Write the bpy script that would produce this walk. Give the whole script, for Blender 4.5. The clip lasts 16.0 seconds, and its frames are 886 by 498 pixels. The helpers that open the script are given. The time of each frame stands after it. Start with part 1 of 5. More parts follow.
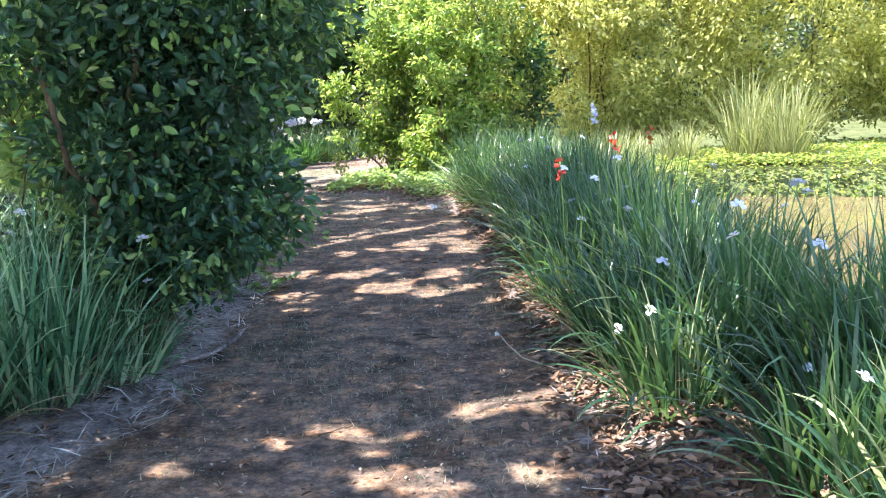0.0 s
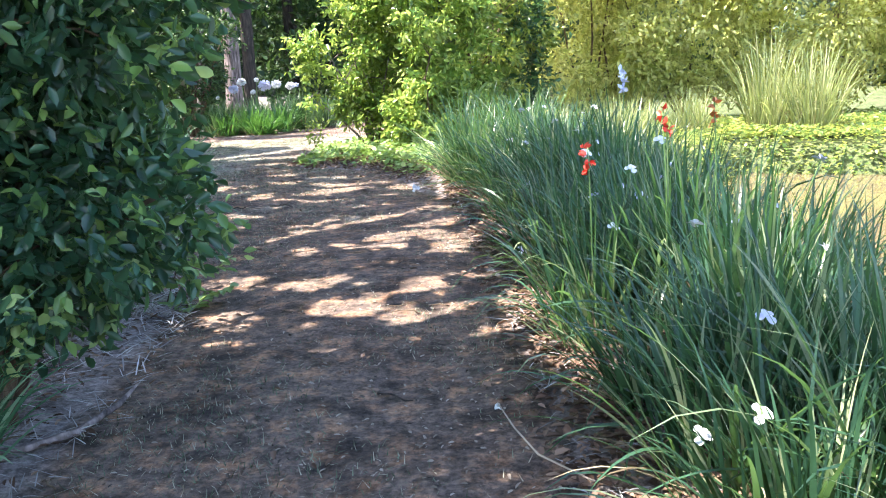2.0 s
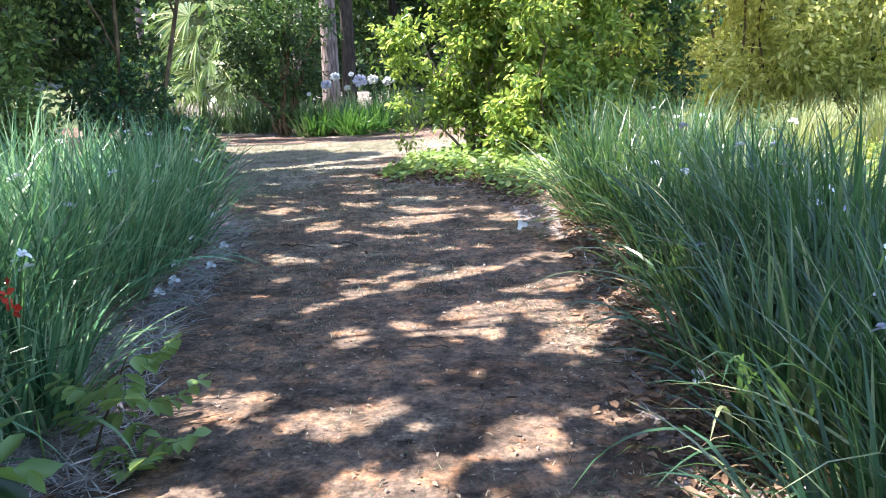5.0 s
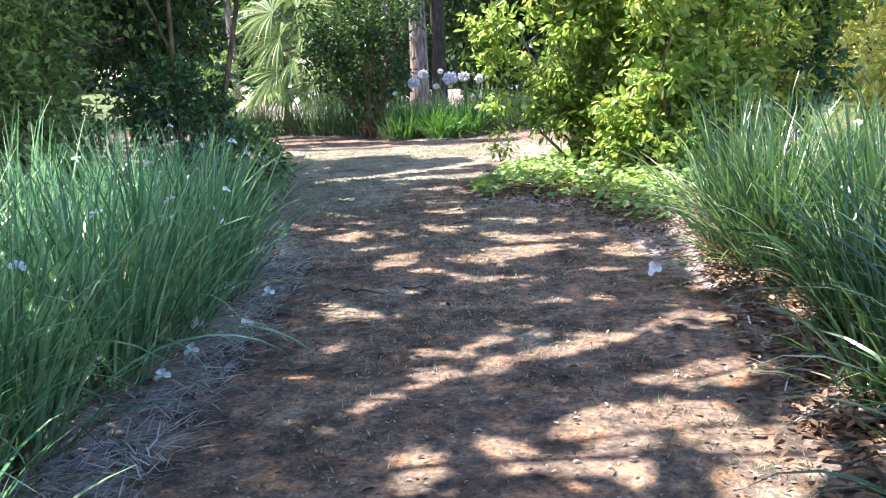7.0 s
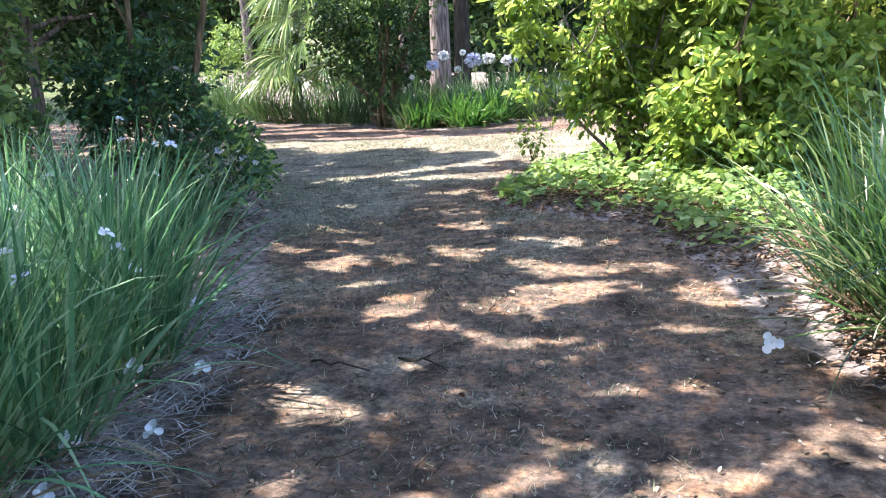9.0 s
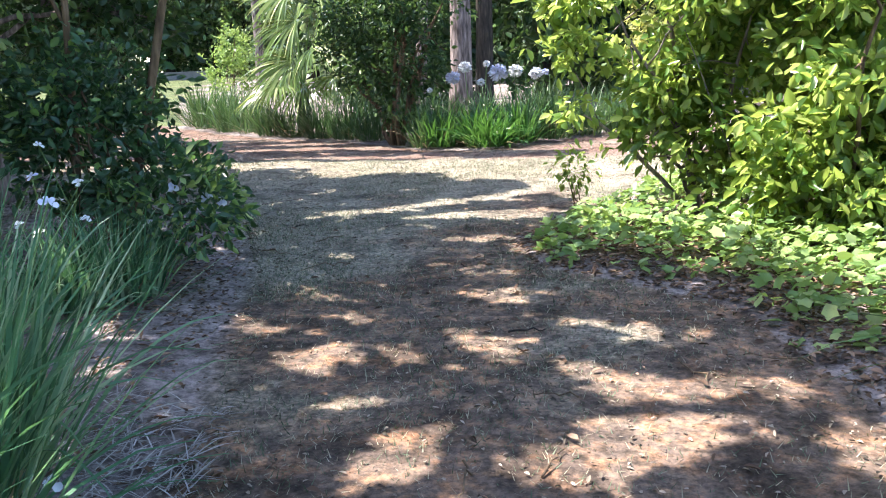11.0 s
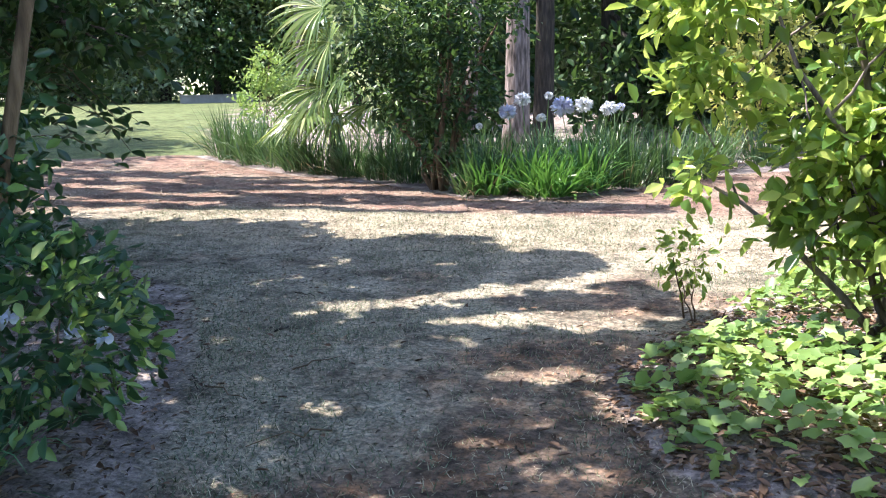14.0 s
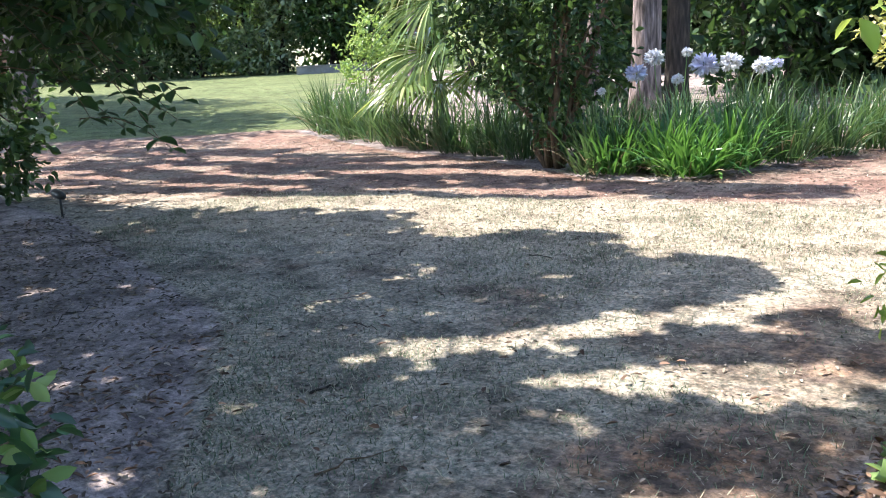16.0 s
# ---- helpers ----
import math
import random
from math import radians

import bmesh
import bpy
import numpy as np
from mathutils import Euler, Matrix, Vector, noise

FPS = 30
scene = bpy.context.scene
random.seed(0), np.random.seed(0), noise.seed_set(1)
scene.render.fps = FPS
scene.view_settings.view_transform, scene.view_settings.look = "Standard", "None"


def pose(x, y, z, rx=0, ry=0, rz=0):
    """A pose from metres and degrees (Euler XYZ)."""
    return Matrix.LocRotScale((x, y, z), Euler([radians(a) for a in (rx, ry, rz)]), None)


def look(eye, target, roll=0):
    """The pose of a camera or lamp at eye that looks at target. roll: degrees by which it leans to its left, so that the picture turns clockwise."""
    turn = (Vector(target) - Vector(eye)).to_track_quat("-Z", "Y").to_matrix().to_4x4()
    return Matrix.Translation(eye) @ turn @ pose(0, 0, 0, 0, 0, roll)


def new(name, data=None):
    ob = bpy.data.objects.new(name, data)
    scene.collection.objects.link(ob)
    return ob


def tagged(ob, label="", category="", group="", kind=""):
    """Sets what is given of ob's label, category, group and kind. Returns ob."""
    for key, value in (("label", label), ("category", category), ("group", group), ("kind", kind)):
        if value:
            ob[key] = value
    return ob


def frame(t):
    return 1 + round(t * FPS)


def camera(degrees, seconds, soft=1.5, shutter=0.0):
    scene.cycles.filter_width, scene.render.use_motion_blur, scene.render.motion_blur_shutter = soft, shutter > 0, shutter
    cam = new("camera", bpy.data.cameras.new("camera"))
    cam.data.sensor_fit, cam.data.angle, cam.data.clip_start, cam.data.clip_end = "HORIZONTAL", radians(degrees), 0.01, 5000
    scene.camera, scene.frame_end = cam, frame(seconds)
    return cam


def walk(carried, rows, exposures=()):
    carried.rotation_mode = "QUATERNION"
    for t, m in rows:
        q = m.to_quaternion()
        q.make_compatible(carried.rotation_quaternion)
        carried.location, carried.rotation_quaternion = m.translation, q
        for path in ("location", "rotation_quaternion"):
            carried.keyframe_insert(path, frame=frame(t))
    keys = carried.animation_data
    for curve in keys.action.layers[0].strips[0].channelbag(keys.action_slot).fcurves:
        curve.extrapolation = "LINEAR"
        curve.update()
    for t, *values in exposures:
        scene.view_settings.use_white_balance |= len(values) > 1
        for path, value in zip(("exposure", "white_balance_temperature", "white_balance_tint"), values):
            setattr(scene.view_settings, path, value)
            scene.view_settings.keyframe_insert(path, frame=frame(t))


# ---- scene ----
cam = camera(55.3, 16.0, soft=1.1)
METRES, EYE, TILT, LEAN, TURN = 13.8, 1.5, 0.0, 0.0, 0.0
ROWS = [
    (0.0, 0.0, 0.0, 0.0, -0.51, -9.77, 2.95),
    (0.5, 0.0008, 0.0303, -0.0017, 1.37, -10.02, 2.95),
    (1.0, -0.0007, 0.0621, -0.0, -1.28, -11.11, 2.72),
    (1.5, 0.0027, 0.0946, -0.0027, -2.58, -12.14, 2.36),
    (2.0, 0.0049, 0.124, -0.0015, -1.24, -12.18, 2.58),
    (2.5, 0.0016, 0.1573, 0.0004, -3.4, -11.9, 2.88),
    (3.0, 0.0023, 0.1877, -0.0019, -5.59, -11.77, 2.63),
    (3.5, 0.0044, 0.2188, -0.0, -2.63, -11.34, 2.08),
    (4.0, 0.0012, 0.2513, -0.0009, -0.67, -10.92, 2.0),
    (4.5, 0.0007, 0.2782, -0.0026, 0.4, -11.22, 2.25),
    (5.0, 0.0047, 0.3084, -0.0014, 6.29, -12.28, 2.46),
    (7.5, -0.0217, 0.4615, -0.0028, 12.54, -12.09, 3.31),
    (8.0, -0.0269, 0.4955, -0.0041, 11.65, -11.19, 3.46),
    (8.5, -0.0306, 0.5226, -0.005, 14.29, -11.96, 3.45),
    (9.0, -0.0395, 0.5555, -0.0057, 14.14, -13.21, 3.39),
    (11.5, -0.0818, 0.7076, -0.0044, 15.7, -12.22, 2.19),
    (12.0, -0.0897, 0.7371, -0.007, 15.9, -12.0, 2.15),
    (12.5, -0.0987, 0.7681, -0.004, 13.35, -12.53, 1.99),
    (13.0, -0.1021, 0.7992, -0.0026, 14.95, -12.35, 1.69),
    (13.5, -0.1101, 0.8265, -0.0021, 18.35, -11.13, 1.42),
    (14.0, -0.1229, 0.8573, -0.0003, 18.95, -10.73, 1.34),
    (14.5, -0.1315, 0.8876, -0.0037, 21.08, -11.86, 1.98),
    (15.0, -0.138, 0.9159, -0.0019, 24.94, -13.06, 2.53),
    (15.5, -0.1491, 0.948, -0.0017, 25.14, -13.72, 3.02),
    (16.0, -0.1574, 0.9761, -0.0029, 26.96, -12.73, 3.26),
]
walk(cam, [(t, pose(0, 0, EYE, TILT, LEAN, TURN) @ pose(METRES * x, METRES * y, METRES * z, 90 + pitch, roll, yaw)) for t, x, y, z, yaw, pitch, roll in ROWS],
     [(0.0, 2.62), (1.2, 2.72), (2.5, 2.82), (3.2, 2.66), (4.5, 2.42), (5.2, 2.42), (9.0, 2.4), (13.0, 2.2), (16.0, 2.18)])

SUN_EL, SUN_AZ = radians(61), math.atan2(-0.995, -0.08)
SUN_TO = Vector((math.sin(SUN_AZ) * math.cos(SUN_EL), math.cos(SUN_AZ) * math.cos(SUN_EL), math.sin(SUN_EL)))
world = bpy.data.worlds.new("sky")
scene.world = world
world.use_nodes = True
wn = world.node_tree.nodes
sky = wn.new("ShaderNodeTexSky")
sky.sky_type, sky.sun_disc = "NISHITA", False
sky.sun_elevation, sky.sun_rotation = SUN_EL, SUN_AZ % (2 * math.pi)
wn["Background"].inputs["Strength"].default_value = 0.134
world.node_tree.links.new(sky.outputs[0], wn["Background"].inputs["Color"])
sun = new("sun", bpy.data.lights.new("sun", "SUN"))
sun.data.energy, sun.data.angle, sun.data.color = 3.8, radians(0.55), (1.0, 0.935, 0.84)
sun.matrix_world = look(SUN_TO * 40, (0, 0, 0))

rng = np.random.default_rng(7)


# ---- materials ----
def base_material(name):
    m = bpy.data.materials.new(name)
    m.use_nodes = True
    nt = m.node_tree
    return m, nt, nt.nodes["Principled BSDF"], nt.nodes["Material Output"]


def ramp(nt, fac, stops):
    r = nt.nodes.new("ShaderNodeValToRGB")
    els = r.color_ramp.elements
    while len(els) < len(stops):
        els.new(0.5)
    for e, (p, c) in zip(els, stops):
        e.position, e.color = p, (*c, 1)
    nt.links.new(fac, r.inputs[0])
    return r.outputs[0]


def noise_tex(nt, scale, detail=4, rough=0.6, coord="Object"):
    tc = nt.nodes.new("ShaderNodeTexCoord")
    n = nt.nodes.new("ShaderNodeTexNoise")
    n.inputs["Scale"].default_value, n.inputs["Detail"].default_value, n.inputs["Roughness"].default_value = scale, detail, rough
    nt.links.new(tc.outputs[coord], n.inputs["Vector"])
    return n.outputs["Fac"]


def mixed(nt, fac, a, b, mode="MIX"):
    mx = nt.nodes.new("ShaderNodeMix")
    mx.data_type, mx.blend_type = "RGBA", mode
    for s, v in ((mx.inputs[0], fac), (mx.inputs[6], a), (mx.inputs[7], b)):
        if isinstance(v, (int, float)):
            s.default_value = v
        elif isinstance(v, tuple):
            s.default_value = (*v, 1)
        else:
            nt.links.new(v, s)
    return mx.outputs[2]


def maths(nt, op, a, b=0.0, clamp=False):
    n = nt.nodes.new("ShaderNodeMath")
    n.operation, n.use_clamp = op, clamp
    for s, v in ((n.inputs[0], a), (n.inputs[1], b)):
        if isinstance(v, (int, float)):
            s.default_value = v
        else:
            nt.links.new(v, s)
    return n.outputs[0]


def leaf_material(name, dark, mid, light, through_col, rough=0.4, trans=0.35, spec=0.5, mid_at=0.55):
    """Leaves: colour by leaf, a finer mottling, gloss, and light that shines through."""
    m, nt, b, out = base_material(name)
    geo = nt.nodes.new("ShaderNodeNewGeometry")
    col = ramp(nt, geo.outputs["Random Per Island"], [(0.0, dark), (mid_at, mid), (1.0, light)])
    col = mixed(nt, 0.5, col, ramp(nt, noise_tex(nt, 1.3), [(0.3, (0.45, 0.45, 0.45)), (0.7, (1.0, 1.0, 0.95))]), "MULTIPLY")
    nt.links.new(col, b.inputs["Base Color"])
    b.inputs["Roughness"].default_value = rough
    b.inputs["Specular IOR Level"].default_value = spec
    tr = nt.nodes.new("ShaderNodeBsdfTranslucent")
    nt.links.new(mixed(nt, 0.6, col, through_col), tr.inputs["Color"])
    mx = nt.nodes.new("ShaderNodeMixShader")
    mx.inputs[0].default_value = trans
    nt.links.new(b.outputs[0], mx.inputs[1])
    nt.links.new(tr.outputs[0], mx.inputs[2])
    nt.links.new(mx.outputs[0], out.inputs["Surface"])
    return m


def plain_material(name, c1, c2, scale=8.0, rough=0.7, bump=0.3, metal=0.0):
    m, nt, b, out = base_material(name)
    n = noise_tex(nt, scale)
    nt.links.new(ramp(nt, n, [(0.3, c1), (0.7, c2)]), b.inputs["Base Color"])
    b.inputs["Roughness"].default_value, b.inputs["Metallic"].default_value = rough, metal
    bp = nt.nodes.new("ShaderNodeBump")
    bp.inputs["Strength"].default_value, bp.inputs["Distance"].default_value = bump, 0.01
    nt.links.new(noise_tex(nt, scale * 5), bp.inputs["Height"])
    nt.links.new(bp.outputs[0], b.inputs["Normal"])
    return m


def bark_material(name, c1, c2, c3):
    m, nt, b, out = base_material(name)
    tc = nt.nodes.new("ShaderNodeTexCoord")
    mp = nt.nodes.new("ShaderNodeMapping")
    mp.inputs["Scale"].default_value = (9, 9, 1.6)
    nt.links.new(tc.outputs["Object"], mp.inputs[0])
    n = nt.nodes.new("ShaderNodeTexNoise")
    n.inputs["Scale"].default_value, n.inputs["Detail"].default_value = 2.2, 8
    nt.links.new(mp.outputs[0], n.inputs["Vector"])
    col = ramp(nt, n.outputs["Fac"], [(0.32, c1), (0.5, c2), (0.7, c3)])
    nt.links.new(col, b.inputs["Base Color"])
    b.inputs["Roughness"].default_value = 0.9
    bp = nt.nodes.new("ShaderNodeBump")
    bp.inputs["Strength"].default_value, bp.inputs["Distance"].default_value = 0.8, 0.04
    nt.links.new(n.outputs["Fac"], bp.inputs["Height"])
    nt.links.new(bp.outputs[0], b.inputs["Normal"])
    return m


LEAF_DARK = leaf_material("leaf_glossy_dark", (0.012, 0.04, 0.032), (0.05, 0.135, 0.08), (0.30, 0.48, 0.13), (0.24, 0.45, 0.1), 0.28, 0.28, 0.5, 0.8)
LEAF_CAM = leaf_material("leaf_camellia", (0.02, 0.065, 0.026), (0.15, 0.29, 0.075), (0.62, 0.68, 0.22), (0.58, 0.72, 0.14), 0.24, 0.5, 0.5, 0.55)
LEAF_GOLD = leaf_material("leaf_yellowing", (0.02, 0.06, 0.022), (0.15, 0.26, 0.065), (0.64, 0.62, 0.18), (0.56, 0.62, 0.12), 0.3, 0.45, 0.5, 0.6)
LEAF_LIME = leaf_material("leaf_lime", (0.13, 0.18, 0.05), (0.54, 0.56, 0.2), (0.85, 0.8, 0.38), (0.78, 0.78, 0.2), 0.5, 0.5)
# near-black greens: the woods' deep shade is put into the leaf colour
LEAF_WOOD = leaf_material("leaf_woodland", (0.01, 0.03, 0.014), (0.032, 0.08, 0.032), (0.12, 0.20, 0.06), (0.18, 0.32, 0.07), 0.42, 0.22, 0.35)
LEAF_MID = leaf_material("leaf_understorey", (0.02, 0.06, 0.03), (0.14, 0.26, 0.09), (0.45, 0.55, 0.2), (0.35, 0.48, 0.1), 0.4, 0.35)
LEAF_GREY = leaf_material("leaf_grey_green", (0.06, 0.105, 0.06), (0.15, 0.21, 0.12), (0.36, 0.40, 0.24), (0.25, 0.36, 0.12), 0.45, 0.3)
LEAF_IVY = leaf_material("leaf_ivy", (0.12, 0.22, 0.07), (0.26, 0.40, 0.14), (0.50, 0.60, 0.26), (0.4, 0.55, 0.1), 0.4, 0.35)
LEAF_PINK = leaf_material("leaf_pink_blossom", (0.30, 0.14, 0.15), (0.4, 0.2, 0.2), (0.5, 0.3, 0.28), (0.4, 0.2, 0.2), 0.6, 0.3)
BLADE = leaf_material("blade_iris", (0.01, 0.034, 0.028), (0.06, 0.14, 0.074), (0.42, 0.46, 0.27), (0.22, 0.42, 0.1), 0.27, 0.3, 0.5, 0.75)
BLADE_SOFT = leaf_material("blade_soft_iris", (0.02, 0.07, 0.052), (0.135, 0.315, 0.185), (0.48, 0.63, 0.42), (0.2, 0.44, 0.14), 0.27, 0.3)
BLADE_PALE = leaf_material("blade_pale", (0.14, 0.19, 0.08), (0.30, 0.35, 0.14), (0.55, 0.52, 0.28), (0.45, 0.5, 0.15), 0.5, 0.3)
BLADE_LUSH = leaf_material("blade_agapanthus", (0.025, 0.1, 0.025), (0.05, 0.165, 0.04), (0.2, 0.36, 0.1), (0.18, 0.38, 0.06), 0.3, 0.32)
BLADE_BED = leaf_material("blade_bed", (0.018, 0.05, 0.024), (0.043, 0.1, 0.042), (0.12, 0.185, 0.08), (0.14, 0.26, 0.07), 0.36, 0.28)
PALM = leaf_material("palm_frond", (0.04, 0.085, 0.03), (0.17, 0.26, 0.085), (0.6, 0.62, 0.32), (0.42, 0.5, 0.1), 0.22, 0.3)
PETAL_W = plain_material("petal_white", (0.72, 0.74, 0.82), (0.85, 0.85, 0.88), 20, 0.5, 0.1)
PETAL_B = plain_material("petal_lilac", (0.55, 0.58, 0.80), (0.74, 0.75, 0.90), 20, 0.5, 0.1)
PETAL_R = plain_material("petal_red", (0.55, 0.03, 0.02), (0.75, 0.08, 0.04), 20, 0.5, 0.1)
PETAL_O = plain_material("petal_orange", (0.45, 0.10, 0.03), (0.6, 0.18, 0.05), 20, 0.5, 0.1)
STALK = plain_material("green_stalk", (0.08, 0.16, 0.04), (0.14, 0.24, 0.07), 10, 0.5, 0.1)
BARK = bark_material("bark_grey_brown", (0.05, 0.038, 0.037), (0.175, 0.135, 0.133), (0.38, 0.3, 0.3))
# darker than BARK: shade on the trunks further back is in the colour
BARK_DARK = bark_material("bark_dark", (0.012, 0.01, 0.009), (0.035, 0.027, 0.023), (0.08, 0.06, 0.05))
TWIG = bark_material("twig_brown", (0.05, 0.03, 0.02), (0.12, 0.08, 0.05), (0.22, 0.15, 0.1))
LITTER = leaf_material("leaf_litter", (0.06, 0.035, 0.025), (0.17, 0.10, 0.07), (0.42, 0.27, 0.2), (0.2, 0.1, 0.05), 0.7, 0.1, 0.3)
LITTER_PALE = leaf_material("leaf_litter_pale", (0.03, 0.025, 0.02), (0.2, 0.16, 0.13), (0.5, 0.42, 0.36), (0.15, 0.1, 0.08), 0.7, 0.1, 0.3)
STRAW_GREY = leaf_material("withered_blades", (0.16, 0.14, 0.14), (0.44, 0.41, 0.43), (0.74, 0.71, 0.74), (0.3, 0.25, 0.2), 0.6, 0.15, 0.3)
LAWN_BLADE = leaf_material("lawn_blades", (0.06, 0.10, 0.035), (0.13, 0.18, 0.07), (0.28, 0.32, 0.14), (0.2, 0.3, 0.08), 0.6, 0.2, 0.3)
DEAD = leaf_material("dead_blade", (0.10, 0.07, 0.045), (0.26, 0.2, 0.13), (0.48, 0.4, 0.28), (0.3, 0.22, 0.12), 0.6, 0.2, 0.3)
TURF = leaf_material("turf_blades", (0.012, 0.035, 0.018), (0.15, 0.22, 0.15), (0.66, 0.57, 0.45), (0.2, 0.22, 0.06), 0.6, 0.2, 0.3)
STRAW = leaf_material("straw_blades", (0.14, 0.13, 0.085), (0.47, 0.4, 0.32), (0.82, 0.75, 0.65), (0.4, 0.36, 0.22), 0.6, 0.2, 0.3)
BLACK = plain_material("black_plastic", (0.012, 0.012, 0.013), (0.03, 0.03, 0.03), 30, 0.5, 0.1)
CONCRETE = plain_material("grey_concrete", (0.16, 0.16, 0.17), (0.24, 0.24, 0.25), 3, 0.85, 0.4)


# ---- plan of the ground ----
LEFT_Y = [-60, -3, 3.3, 4.4, 7, 8, 9.2, 11.4, 12.3, 14.4, 15, 16, 17.2, 18.7, 19.6, 20.6, 22.5, 24]
LEFT_X = [-1.9, -1.9, -1.85, -1.5, -1.65, -2.0, -2.25, -2.7, -3.0, -3.9, -4.2, -4.8, -5.7, -8.3, -10, -12.5, -17, -26]
RIGHT_Y = [-60, -3, 3, 6, 9, 11, 11.9, 13, 14.2, 14.7, 15.0, 15.7, 16.2, 17, 17.8, 19, 21, 22, 24]
RIGHT_X = [0.6, 0.6, 0.52, 0.5, 0.4, 0.3, -0.1, -0.3, -0.7, -1.4, -1.9, -2.25, -2.35, -2.0, -1.7, -1.2, 0.0, 2.0, 9.0]
ISLAND = [(-14.4, 29.2), (-12.5, 27.8), (-9.2, 25.4), (-7.2, 24.4), (-5.1, 22.8), (-4.2, 22.6), (-3.1, 24.0), (-2.0, 26.3), (3, 29), (9, 32), (9, 60), (-30, 60), (-19, 36)]


def smooth(a, b, v):
    u = np.clip((v - a) / (b - a), 0, 1)
    return u * u * (3 - 2 * u)


def signed_poly(x, y, poly):
    """Distance to a polygon's edge, positive inside."""
    inside, best = np.zeros(x.shape, bool), np.full(x.shape, 1e9)
    n = len(poly)
    for i in range(n):
        (ax, ay), (bx, by) = poly[i], poly[(i + 1) % n]
        ux, uy = bx - ax, by - ay
        k = np.clip(((x - ax) * ux + (y - ay) * uy) / (ux * ux + uy * uy), 0, 1)
        best = np.minimum(best, np.hypot(x - ax - k * ux, y - ay - k * uy))
        cr = (ay > y) != (by > y)
        with np.errstate(divide="ignore", invalid="ignore"):
            inside ^= cr & (x < ux * (y - ay) / (uy if uy else 1e-9) + ax)
    return np.where(inside, best, -best)


def pond_in(x, y):
    """Positive over the pond, metres from its bank."""
    bank_l = np.interp(y, [-30, 2, 9, 11, 13, 15], [2.2, 2.3, 2.5, 2.9, 3.6, 4.8])
    bank_f = np.interp(x, [2, 4.5, 7.2, 14, 30], [15.8, 15.2, 13.8, 12.0, 9.0])
    return np.minimum(np.minimum(x - bank_l, bank_f - y), np.minimum(26 - x, y + 25))


def height(x, y):
    x, y = np.asarray(x, float), np.asarray(y, float)
    z = 0.012 * np.sin(1.9 * x + 0.7 * y) * np.sin(1.3 * y - 0.8 * x) + 0.008 * np.sin(5.1 * x + 2.0) * np.sin(4.3 * y)
    dist = np.hypot(x + 2, y - 13)
    z = z + np.clip(0.026 * (dist - 17), 0, 1.3)
    left, right = np.interp(y, LEFT_Y, LEFT_X), np.interp(y, RIGHT_Y, RIGHT_X)
    z = z + 0.05 * smooth(0.0, 0.5, left - x) * (y < 22) + 0.05 * smooth(0, 0.6, x - right) * (y < 22)
    return z - 0.95 * smooth(-0.35, 0.7, pond_in(x, y))


def hz(x, y):
    return float(height(x, y))


def mesh_np(name, V, loops, sizes, material):
    me = bpy.data.meshes.new(name)
    me.vertices.add(len(V))
    me.vertices.foreach_set("co", np.ascontiguousarray(V, np.float32).ravel())
    me.loops.add(len(loops))
    me.loops.foreach_set("vertex_index", np.asarray(loops, np.int32))
    me.polygons.add(len(sizes))
    starts = np.concatenate([[0], np.cumsum(sizes)[:-1]])
    me.polygons.foreach_set("loop_start", starts.astype(np.int32))
    me.update(calc_edges=True)
    me.materials.append(material)
    return me


def thing(name, place=(0, 0, 0), label="", category="", group="", kind="", turn=0.0):
    ob = new(name)
    ob.empty_display_size = 0.1
    ob.matrix_basis = pose(*place, 0, 0, turn)
    return tagged(ob, label, category, group, kind)


def part(name, me, parent, label="", kind=""):
    ob = new(name, me)
    ob.parent = parent
    return tagged(ob, label, kind=kind)


def unit(v):
    return v / np.maximum(np.linalg.norm(v, axis=-1, keepdims=True), 1e-9)


OVATE = ([(0, 0, 0), (0.28, 0.5, 0.10), (0.68, 0.40, 0.06), (1, 0, -0.10), (0.68, -0.40, 0.06), (0.28, -0.5, 0.10)], [(0, 1, 2, 3), (0, 3, 4, 5)])
FULL = ([(0, 0, 0), (0.16, 0.26, 0.05), (0.42, 0.5, 0.09), (0.74, 0.36, 0.05), (1, 0, -0.12), (0.74, -0.36, 0.05), (0.42, -0.5, 0.09), (0.16, -0.26, 0.05)], [(0, 1, 2, 3, 4), (0, 4, 5, 6, 7)])
DIAMOND = ([(0, 0, 0), (0.45, 0.5, 0.10), (1, 0, -0.06), (0.45, -0.5, 0.10)], [(0, 1, 2), (0, 2, 3)])
PETAL = ([(0, 0, 0), (0.3, 0.3, 0.06), (0.7, 0.5, 0.02), (0.95, 0.3, -0.1), (1, 0, -0.16), (0.95, -0.3, -0.1), (0.7, -0.5, 0.02), (0.3, -0.3, 0.06)], [(0, 1, 2, 3, 4), (0, 4, 5, 6, 7)])
LOBED = ([(0, 0, 0), (-0.1, 0.4, 0.05), (0.28, 0.42, 0.08), (0.5, 0.56, 0.02), (0.66, 0.36, 0.05), (1, 0, -0.08),
          (0.66, -0.36, 0.05), (0.5, -0.56, 0.02), (0.28, -0.42, 0.08), (-0.1, -0.4, 0.05)], [(0, 1, 2, 3, 4, 5), (0, 5, 6, 7, 8, 9)])


